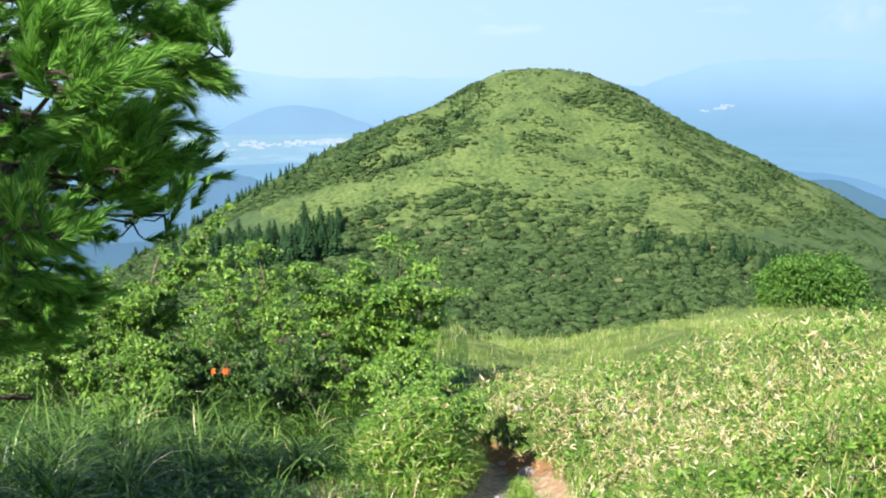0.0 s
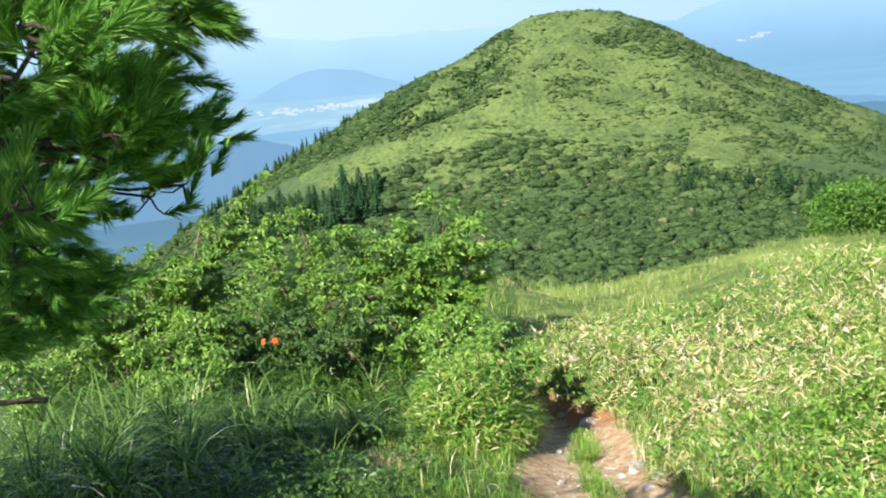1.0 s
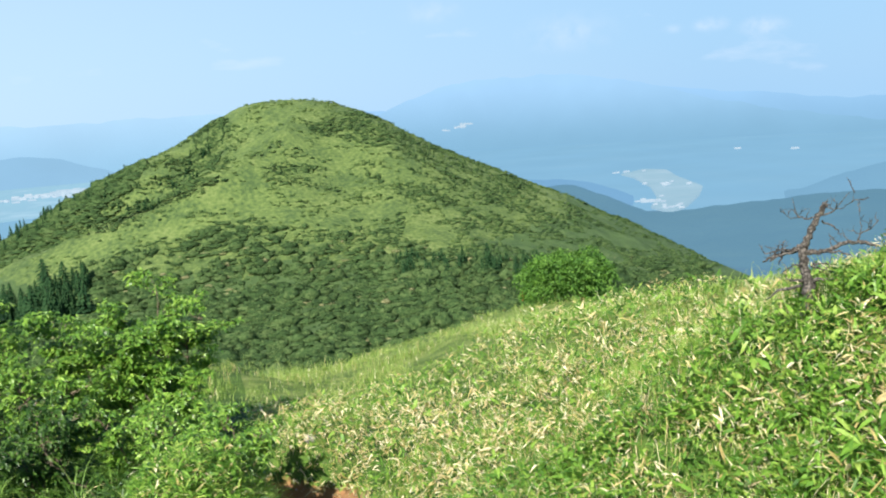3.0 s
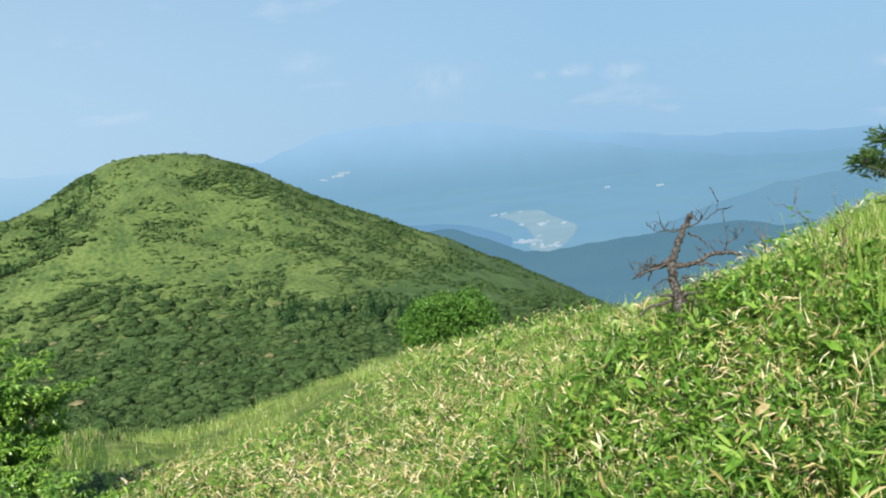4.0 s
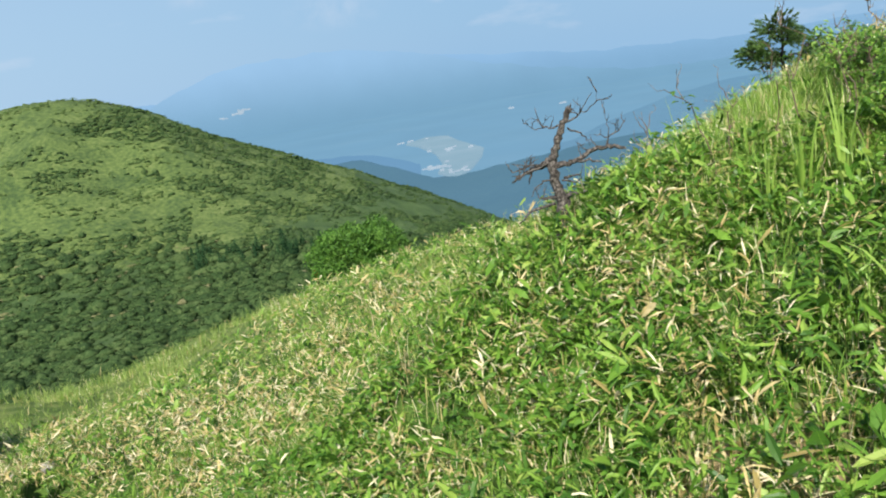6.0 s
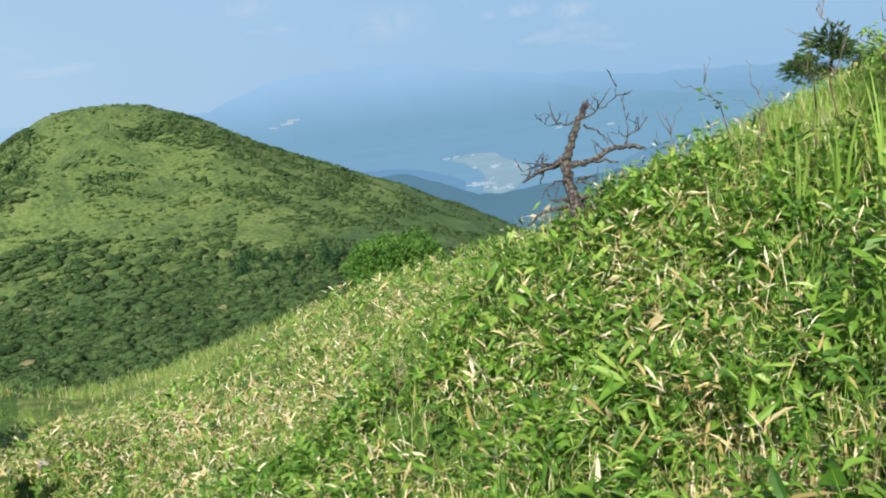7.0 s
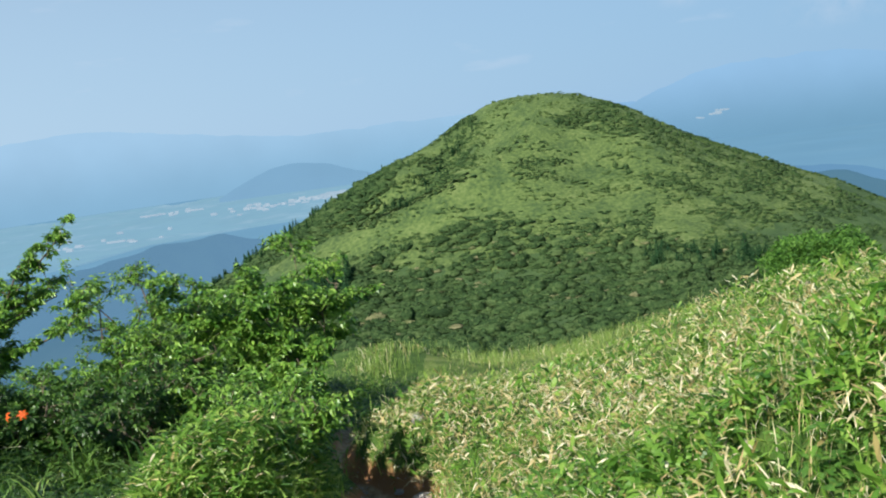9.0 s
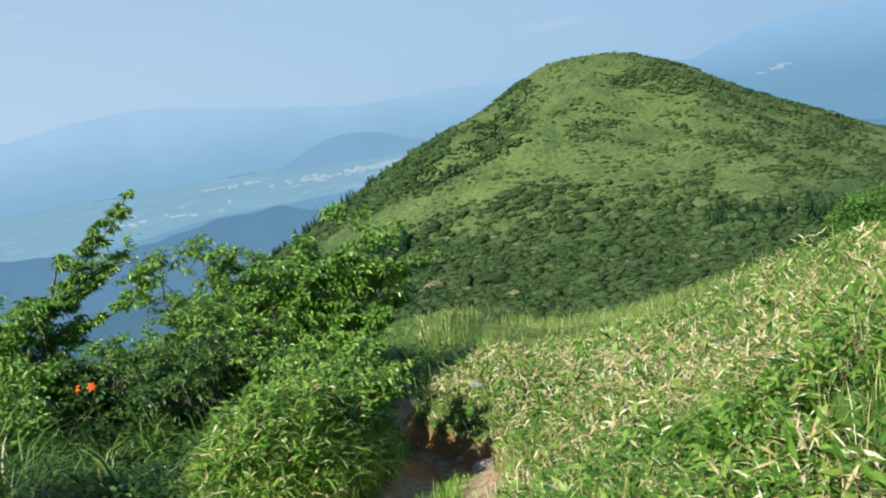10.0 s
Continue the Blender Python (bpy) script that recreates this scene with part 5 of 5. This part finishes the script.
# ---- dead tree ----
def dead_tree():
    bx, by = 5.4, 7.83
    r = np.array([0.84, -0.545, 0.0])
    f = np.array([0.545, 0.84, 0.0])
    z0 = -0.93
    ob = tagged(new("dead_tree"), "weathered dead tree with broken top and bare branches", "tree")
    ob.location = (bx, by, z0)

    def at(u, v, w=0.0):
        return r * u * 0.0043 + f * w + np.array([0, 0, v * 0.0039])

    def limb(name, pts, rad, sides=8, rough=0.15, seed=0, fine=3, spurs=0):
        p = np.array([at(*q) for q in pts])
        s = np.linspace(0, len(p) - 1, (len(p) - 1) * fine + 1)
        q = np.stack([np.interp(s, np.arange(len(p)), p[:, k]) for k in range(3)], 1)
        g = np.random.default_rng(seed)
        q[1:-1] += g.normal(0, 0.006, q[1:-1].shape)
        t = tube(q, np.interp(s, np.linspace(0, len(p) - 1, len(rad)), rad), sides, rough, seed)
        part(name, mesh(name, t[0], [t[1], t[2]], M_DEAD, smooth=True), ob)
        # short dry side twigs, each forked once
        for k in range(spurs):
            o = q[g.integers(len(q) // 3, len(q))]
            d = r * g.normal(0, 0.5) + f * g.normal(0, 0.3) + np.array([0, 0, g.uniform(0.1, 1.0)])
            e = o + unit(d) * g.uniform(0.06, 0.17)
            m = o + (e - o) * 0.55
            twigs = [tube(curve_points(o, e, 0.0, 0.14, 5, seed * 40 + k), np.linspace(0.0055, 0.0016, 5), 4), tube(curve_points(m, m + unit(d + r * g.normal(0, 0.8)) * 0.07, 0.0, 0.14, 4, seed * 41 + k), np.linspace(0.0035, 0.0013, 4), 4)]
            tv, tf = joined(twigs)
            part("twig", mesh("twig", tv, tf, M_DEAD), ob)
    ground_v = (float(ground_z(bx, by)) - z0) / 0.0039 - 20
    limb("trunk", [(2, ground_v), (2, -30), (1, 0), (-7, 45), (-13, 82), (-8, 110), (4, 145), (18, 180), (33, 210)], [0.075, 0.062, 0.053, 0.041, 0.043, 0.035, 0.029, 0.026, 0.024], 12, 0.26, 1, 5)
    # splintered top
    limb("stub", [(31, 206), (37, 219, 0.01)], [0.012, 0.003], 5, 0.3, 21)
    limb("stub", [(34, 206), (32, 216, -0.01)], [0.01, 0.003], 5, 0.3, 22)
    limb("branch", [(-8, 106), (-24, 97, 0.04), (-44, 88, 0.05), (-66, 80, 0.08), (-92, 64, 0.1)], [0.03, 0.027, 0.021, 0.016, 0.006], 8, 0.25, 2, 4, 5)
    limb("branch", [(-30, 92, 0.05), (-52, 102, 0.0), (-74, 96, -0.04), (-90, 92, -0.06)], [0.012, 0.008, 0.004], 6, 0.2, 3, 3, 4)
    limb("branch", [(-20, 100, 0.0), (-46, 92, -0.06), (-64, 90, -0.1), (-80, 76, -0.12)], [0.014, 0.01, 0.005], 6, 0.2, 23, 3, 3)
    limb("branch", [(-50, 86, 0.06), (-58, 70, 0.05), (-60, 60, 0.03)], [0.009, 0.004], 6, 0.2, 4)
    limb("branch", [(-6, 92), (18, 94, -0.03), (44, 104, -0.06), (66, 118, -0.08), (92, 122, -0.1), (112, 118, -0.12), (128, 112, -0.14)], [0.026, 0.022, 0.019, 0.019, 0.018, 0.016, 0.01], 8, 0.25, 5, 4, 4)
    limb("branch", [(12, 92, -0.02), (36, 98, -0.08), (58, 98, -0.12), (80, 92, -0.14)], [0.016, 0.014, 0.011, 0.006], 6, 0.25, 6)
    limb("branch", [(92, 120, -0.1), (100, 140, -0.08), (118, 150, -0.06), (136, 172, -0.05)], [0.008, 0.003], 5, 0.1, 7, 3, 4)
    limb("twig", [(100, 140, -0.08), (100, 165, -0.08), (96, 190, -0.1)], [0.005, 0.0015], 4, 0.1, 8, 3, 2)
    limb("branch", [(26, 168), (46, 156, 0.03), (60, 140, 0.05), (66, 124, 0.05)], [0.009, 0.007, 0.003], 6, 0.1, 9)
    limb("branch", [(24, 182), (44, 188, -0.03), (56, 206, -0.05), (78, 236, -0.06)], [0.009, 0.006, 0.002], 5, 0.1, 10, 3, 4)
    limb("twig", [(50, 196, -0.04), (66, 200, -0.08), (84, 220, -0.1), (86, 236, -0.1)], [0.005, 0.0015], 4, 0.1, 11, 3, 2)
    limb("branch", [(18, 176), (-8, 172, 0.04), (-24, 182, 0.06), (-32, 222, 0.06)], [0.009, 0.006, 0.002], 5, 0.1, 12, 3, 3)
    limb("twig", [(-16, 174, 0.05), (-36, 172, 0.08), (-52, 188, 0.1)], [0.005, 0.0015], 4, 0.1, 13, 3, 2)
    limb("stub", [(-6, 26), (-26, 24, -0.04), (-46, 30, -0.05)], [0.022, 0.012, 0.005], 7, 0.25, 14, 3, 2)
    limb("stub", [(6, 22), (28, 28, -0.03), (50, 30, -0.05)], [0.021, 0.014, 0.007], 7, 0.25, 15)
    limb("branch", [(4, 58), (30, 54, -0.06), (40, 60, -0.08), (44, 90, -0.1)], [0.009, 0.006, 0.002], 5, 0.1, 16)
    limb("branch", [(8, 64), (24, 66, -0.04), (38, 66, -0.06)], [0.012, 0.007], 5, 0.2, 24)
    limb("branch", [(-16, 10), (-40, 14, -0.15), (-66, 8, -0.2), (-90, -12, -0.2)], [0.015, 0.014, 0.012, 0.006], 7, 0.2, 17)
    limb("branch", [(-12, 62), (-34, 64, -0.1), (-52, 52, -0.12), (-60, 36, -0.12)], [0.009, 0.003], 5, 0.1, 18)


dead_tree()


# ---- pines ----
def needle_brushes(centres, radius, outward, shoots, per, needle, thick, g):
    """Shoots in flat pads round the centres, each a brush of needles: corners of the needles, and the shoots' ends."""
    base, way, ends = [], [], []
    for c in centres:
        lie = unit(outward * 0.9 + g.normal(0, 0.35, 3) + np.array([0, 0, 0.3]))
        for _ in range(shoots):
            o = g.normal(0, 1, 3)
            o = o / np.linalg.norm(o) * g.uniform(0.2, 1.0) ** 0.6 * radius * np.array([1, 1, 0.6])
            d = unit(lie + o / radius * 0.7 + g.normal(0, 0.2, 3))
            p = c + o
            ends.append(p)
            along = g.uniform(0, 1, per)
            rad = unit(np.cross(d, g.normal(0, 1, (per, 3))))
            base.append(p + d * along[:, None] * needle * 1.75)
            way.append(d * 0.95 + rad * (g.uniform(0.4, 0.68, per) * (1.15 - 0.6 * along))[:, None])
    base, way = np.vstack(base), unit(np.vstack(way))
    n = len(base)
    side = unit(np.cross(way, g.normal(0, 1, (n, 3)))) * thick * 0.5
    tip = base + way * needle * g.uniform(0.75, 1.15, n)[:, None] + [0, 0, -0.06 * needle]
    return np.stack([base - side, base + side, tip], 1).reshape(-1, 3), np.array(ends)


def pine(label, x, y, high, trunk_r, boughs, seed, radius, shoots, per, needle, thick, mat=None):
    """A pine: trunk, and boughs that each carry pads of needle brushes. boughs: (hub, pads, share of needles)."""
    g = np.random.default_rng(seed)
    z = float(ground_z(x, y)) - 0.1
    ob = tagged(new("pine_tree"), label, "tree")
    ob.location = (x, y, z)
    pts = curve_points((0, 0, 0), (0.15, 0.05, high), 0, 0.03, 9, seed)
    t = tube(pts, np.linspace(trunk_r, 0.02, 9), 10, 0.12, seed)
    part("trunk", mesh("trunk", t[0], [t[1], t[2]], M_BARK, smooth=True), ob)
    for i, (hub, pads, share, wider) in enumerate([(*q, 1.0)[:4] if len(q) == 3 else q for q in boughs]):
        hub = np.array(hub, float) - [x, y, z]
        pads = np.array(pads, float) - [x, y, z]
        k = np.clip((hub[2] - 0.18 * np.hypot(hub[0], hub[1])) / high, 0.08, 0.97) * 8
        o = pts[int(k)] + (pts[min(8, int(k) + 1)] - pts[int(k)]) * (k - int(k))
        bp = curve_points(o, hub, 0.08, 0.04, 9, seed * 7 + i)
        t = tube(bp, np.linspace(0.016 + trunk_r * 0.14, 0.009, 9), 7, 0.12, i)
        bough = part("bough", mesh("bough", t[0], [t[1], t[2]], M_BARK, smooth=True), ob)
        out = unit(np.array([hub[0] - o[0], hub[1] - o[1], 0.0]))
        v, ends = needle_brushes(pads, radius * wider, out, max(3, int(shoots * share)), max(20, int(per * share / wider ** 0.8)), needle, thick * wider ** 1.6 / share ** 0.5, g)
        f = np.arange(len(v)).reshape(-1, 3)
        tagged(part("needle_mass", mesh("needle_mass", v, f, mat or M_NEEDLE), bough), kind="stuff")
        tw = [tube(curve_points(hub, p, 0.02, 0.08, 5, i * 50 + q), np.linspace(0.011, 0.005, 5), 5) for q, p in enumerate(pads)]
        n = len(ends) // len(pads)
        for q, e in enumerate(ends):
            if q % 2 == 0:
                tw.append(tube(np.array([pads[q // n], (pads[q // n] + e) / 2 + [0, 0, -0.015], e]), [0.005, 0.004, 0.003], 3))
        vv, ff = joined(tw)
        tagged(part("twigwork", mesh("twigwork", vv, ff, M_BARK), bough), kind="stuff")
    return ob


NEAR_PADS = [
    (-1.35, 2.90, 1.76), (-1.17, 2.90, 1.76), (-1.02, 3.00, 1.78), (-0.9, 3.00, 1.75), (-0.8, 3.00, 1.68), (-1.19, 2.60, 1.60), (-1.04, 2.50, 1.55), (-1.01, 2.90, 1.63),
    (-0.92, 3.00, 1.60), (-0.87, 3.05, 1.62), (-1.29, 2.70, 1.45), (-1.19, 2.80, 1.42), (-1.08, 2.90, 1.43), (-1.02, 3.00, 1.44), (-1.31, 2.80, 1.30),
    (-1.15, 2.80, 1.28), (-1.02, 2.70, 1.31), (-0.98, 2.80, 1.32), (-1.18, 3.00, 1.18), (-1.06, 2.80, 1.21), (-1.31, 2.70, 1.15), (-1.16, 2.50, 1.16), (-1.42, 2.80, 0.98),
    (-1.37, 2.90, 0.94), (-1.39, 3.00, 0.79), (-1.5, 2.90, 0.80), (-1.5, 3.00, 0.69), (-0.98, 2.45, 1.57), (-1.13, 2.60, 1.71), (-0.94, 2.90, 1.72), (-1.17, 3.10, 1.30),
    (-1.2, 2.8, 1.95), (-1.0, 2.9, 1.95), (-1.5, 2.8, 1.6), (-1.5, 3.0, 1.3), (-1.6, 2.9, 1.05),
    (-1.75, 2.8, 0.8), (-1.55, 2.75, 0.74), (-1.8, 2.9, 1.0), (-1.75, 2.85, 1.3),
]
HUBS = [(-1.75, 2.9, 0.72), (-1.65, 2.85, 1.02), (-1.55, 2.85, 1.25), (-1.5, 2.85, 1.45), (-1.45, 2.85, 1.62), (-1.5, 2.9, 1.85)]
boughs = [[h, [], 1.0] for h in HUBS]
for p in NEAR_PADS:
    min(boughs, key=lambda q: abs(q[0][2] - p[2] + 0.03))[1].append(p)
# one lone shoot that stands out below the upper boughs
boughs.append([(-1.2, 3.0, 1.4), [(-0.97, 3.1, 1.38)], 0.45])
# the shaded inner side of the lower boughs
gp = np.random.default_rng(12)
for k in range(9):
    h = 0.62 + 1.3 * k / 8
    hub = (-2.0, 3.3, h - 0.05)
    boughs.append([hub, [(gp.uniform(-2.1, -1.62 + 0.6 * (2 < k < 8)), gp.uniform(3.25, 3.65), h + gp.normal(0, 0.07)) for _ in range(8)], 0.8, 1.35])
# boughs on the sunny side that shade the lower mass
for k in range(5):
    hub = (-2.6 + 0.1 * k, 1.3 + 0.12 * k, 1.95 + 0.11 * k)
    boughs.append([hub, [(min(-1.95, hub[0] + gp.normal(0.1, 0.3)), hub[1] + gp.normal(0, 0.25), hub[2] + gp.normal(0, 0.1)) for _ in range(8)], 0.6, 1.7])
# boughs between the trunk and the outer tufts
for k in range(10):
    h = 1.35 + 0.75 * k / 9
    hub = (gp.uniform(-5.0, -3.4), 2.9 + gp.normal(0, 0.3), h)
    boughs.append([hub, [(min(-2.9, hub[0] + gp.normal(0, 0.7)), hub[1] + gp.normal(0, 0.3), h + gp.normal(0, 0.12)) for _ in range(8)], 0.5, 2.0])
# the rest of the wide crown, out to the left and above
for k in range(34):
    t, h = k * 2.4, 1.0 + 3.3 * k / 33
    w = 2.4 * (1 - 0.4 * k / 33)
    edge = -3.3 - 0.45 * (h + 3.2)
    hub = (min(edge, -6.9 + w * math.cos(t) * 0.85), 2.9 + w * math.sin(t) * 0.45, h)
    boughs.append([hub, [(min(edge, hub[0] + gp.normal(0, 0.6)), hub[1] + gp.normal(0, 0.4), hub[2] + gp.normal(0, 0.22)) for _ in range(13)], 0.6, 2.2])
pine("tall pine with dense bright green needle tufts on dark boughs", -5.6, 3.0, 6.2, 0.14, boughs, 5, 0.115, 10, 160, 0.07, 0.0044)

snag = tagged(new("dead_branch"), "bare dead pine branch sticking out low from the trunk", "branch")
for name, p, q, r0, r1, n in (("limb", (-5.35, 2.9, 0.3), (-1.29, 2.6, 0.6), 0.04, 0.007, 14), ("twig", (-1.5, 2.615, 0.6), (-1.36, 2.6, 0.69), 0.006, 0.002, 5), ("twig", (-1.62, 2.62, 0.6), (-1.5, 2.55, 0.52), 0.006, 0.002, 5), ("twig", (-1.4, 2.61, 0.6), (-1.26, 2.55, 0.63), 0.005, 0.002, 5)):
    s = tube(curve_points(p, q, 0.0, 0.012, n, 3), np.linspace(r0, r1, n), 7, 0.15, 3)
    part(name, mesh(name, s[0], [s[1], s[2]], M_BARK, smooth=True), snag)

RX, RY = 14.08, 12.5
gz = float(ground_z(RX, RY)) + 0.35
crest = [(0.5, 0.1, 1.75), (-0.45, 0.2, 1.55), (0.2, 0.4, 1.85), (-0.15, -0.3, 1.75), (0.6, -0.3, 1.5), (-0.55, -0.1, 1.35), (0.4, 0.5, 1.4), (0.05, 0.0, 1.95), (-0.3, 0.4, 1.5), (0.75, 0.2, 1.2), (0.9, -0.1, 1.3)]
pine("small dark pine on the ridge crest", RX, RY, 2.2, 0.06, [[(RX + 0.6 * dx, RY + 0.6 * dy, gz + dz - 0.12), [(RX + dx, RY + dy, gz + dz), (RX + 0.7 * dx, RY + 0.8 * dy, gz + dz + 0.08)], 0.8] for dx, dy, dz in crest], 6, 0.26, 46, 60, 0.06, 0.009, M_NEEDLE_DARK)


# ---- stones on the trail ----
def stone(x, y, size, seed):
    g = np.random.default_rng(seed)
    bm = bmesh.new()
    bmesh.ops.create_icosphere(bm, subdivisions=2, radius=1.0)
    k = g.uniform(0.7, 1.3, 3) * [1, 1, 0.6]
    for v in bm.verts:
        n = 1 + 0.35 * noise.noise(v.co * 1.3 + Vector((seed, 0, 0))) + 0.12 * noise.noise(v.co * 3.1 + Vector((0, seed, 0)))
        v.co = Vector((round(v.co.x * 2.2) / 2.2 * 0.4 + v.co.x * 0.6, v.co.y, v.co.z)) * n
        v.co = Vector((v.co.x * k[0], v.co.y * k[1], v.co.z * k[2])) * size
    me = bpy.data.meshes.new("stone")
    bm.to_mesh(me)
    bm.free()
    me.materials.append(M_ROCK)
    ob = new("stone", me)
    ob.matrix_world = pose(x, y, float(ground_z(x, y)) + size * 0.18, 0, 0, g.uniform(0, 360))
    return tagged(ob, "pale angular stone lying on the dirt trail", "stone", "stones on the trail")


for i, (x, y, s) in enumerate([(1.5, 9.5, 0.11), (1.3, 9.35, 0.055), (1.66, 9.3, 0.08), (1.33, 12.75, 0.15), (1.15, 12.7, 0.05), (1.62, 8.75, 0.09), (1.45, 8.6, 0.06), (1.6, 10.1, 0.05), (0.7, 10.6, 0.05), (0.6, 9.2, 0.05), (1.3, 14.2, 0.12), (1.0, 13.6, 0.07), (0.85, 15.3, 0.07)]):
    stone(x, y, s, i + 1)


# ---- tall grass tufts, sprigs and bare twigs on the right bank ----
def grass_tuft(x, y, n, length, seed, width=0.014, bend=0.45):
    g = np.random.default_rng(seed)
    ob = tagged(new("grass_tuft"), "tuft of broad upright grass blades among bamboo leaves", "grass tuft", "tall grass tufts")
    ob.location = (x, y, float(ground_z(x, y)))
    for k in range(n):
        a = g.uniform(0, 6.28, 1)
        b = np.array([[0.04 * math.cos(a[0]), 0.04 * math.sin(a[0]), 0.0]])
        v, t, q = blades(b, np.array([[math.cos(a[0]), math.sin(a[0]), 0]]), length * g.uniform(0.6, 1.1), width * g.uniform(0.8, 1.3), bend * g.uniform(0.3, 1.5), 6)
        part("blade", mesh("blade", v, [t, q], M_LIME), ob)


for i, (x, y, n, L, b) in enumerate([(5.95, 5.85, 9, 0.8, 0.45), (6.15, 5.7, 8, 0.85, 0.5), (5.75, 6.0, 7, 0.7, 0.5), (6.3, 6.6, 6, 0.6, 0.4), (4.6, 4.25, 12, 1.0, 1.5), (4.95, 4.2, 12, 1.1, 1.6), (4.4, 3.95, 10, 0.9, 1.7), (5.2, 4.6, 10, 1.1, 1.1), (4.2, 5.0, 5, 0.5, 0.8), (3.6, 6.3, 5, 0.45, 0.9), (6.1, 8.4, 5, 0.6, 0.5), (7.6, 10.2, 6, 0.7, 0.6), (8.6, 9.6, 6, 0.8, 0.5), (9.2, 11.0, 6, 0.8, 0.6)]):
    grass_tuft(x, y, n, L, 60 + i, 0.017, b)


def sprig(x, y, high, lean, seed, bare=False):
    """A thin crooked stem with side twigs and, unless bare, small leaves near its end."""
    g = np.random.default_rng(seed)
    ob = tagged(new("bare_sprig" if bare else "leafy_sprig"), "thin bare crooked twig rising from the slope" if bare else "thin stem with a few bright green leaves", "twig", "sprigs on the slope")
    ob.location = (x, y, float(ground_z(x, y)))
    p = curve_points((0, 0, 0), (lean[0], lean[1], high), 0.05, 0.09, 8, seed)
    t = tube(p, np.linspace(0.007, 0.003, 8), 5)
    part("stem", mesh("stem", t[0], [t[1], t[2]], M_TWIG), ob)
    for k in range(7 if bare else 3):
        o = p[g.integers(3, 8)]
        e = o + np.array([g.normal(0, 0.1), g.normal(0, 0.1), g.uniform(0.05, 0.22)])
        t = tube(curve_points(o, e, 0.0, 0.15, 5, seed * 9 + k), np.linspace(0.004, 0.0015, 5), 4)
        part("twig", mesh("twig", t[0], [t[1], t[2]], M_TWIG), ob)
    if not bare:
        for k in range(8):
            o = p[g.integers(5, 8)] + g.normal(0, 0.03, 3)
            a = g.uniform(0, 6.28)
            v, t, q = leaves(o[None], np.array([[math.cos(a), math.sin(a), g.uniform(-0.4, 0.4)]]), np.array([[0, 0, 1.0]]), 0.075, 0.042, 0.3)
            part("leaf", mesh("leaf", v, [t, q], M_BRIGHT), ob)


for i, (x, y, h, lx, ly, bare) in enumerate([(6.35, 7.0, 0.75, -0.22, 0.14, False), (6.5, 6.95, 0.65, -0.05, 0.0, True), (6.8, 6.5, 1.15, -0.1, 0.05, True), (7.0, 6.3, 1.0, 0.1, 0.0, True), (6.2, 6.3, 1.0, 0.05, 0.0, False), (6.6, 5.9, 0.95, 0.1, 0.05, False), (6.1, 7.5, 0.55, 0.02, 0.0, True), (7.3, 5.9, 1.1, -0.2, 0.2, True), (7.4, 5.7, 1.5, -0.1, 0.2, False), (-1.6, 13.4, 1.1, -0.85, 0.5, True)]):
    sprig(x, y, h, (lx, ly), 80 + i, bare)


# ---- loose pebbles on the trail ----
def pebbles():
    g = np.random.default_rng(44)
    n = 1500
    y = g.uniform(2.5, 14.5, n)
    x = trail_x(y) + g.normal(0, 0.28, n)
    r = 0.008 + 0.016 * g.uniform(0, 1, n) ** 3
    oct_v = np.array([(1, 0, 0), (0, 1, 0), (-1, 0, 0), (0, -1, 0), (0, 0, 0.6), (0, 0, -0.6)], float)
    v = oct_v[None] * r[:, None, None] * g.uniform(0.6, 1.4, (n, 6, 1)) + np.stack([x, y, ground_z(x, y) + r * 0.2], 1)[:, None]
    f = np.array([(0, 1, 4), (1, 2, 4), (2, 3, 4), (3, 0, 4), (1, 0, 5), (2, 1, 5), (3, 2, 5), (0, 3, 5)])
    f = (f[None] + (np.arange(n) * 6)[:, None, None]).reshape(-1, 3)
    tagged(new("trail_pebbles", mesh("trail_pebbles", v.reshape(-1, 3), f, M_ROCK)), "small loose pebbles on the dirt trail", "pebbles", kind="stuff")


pebbles()
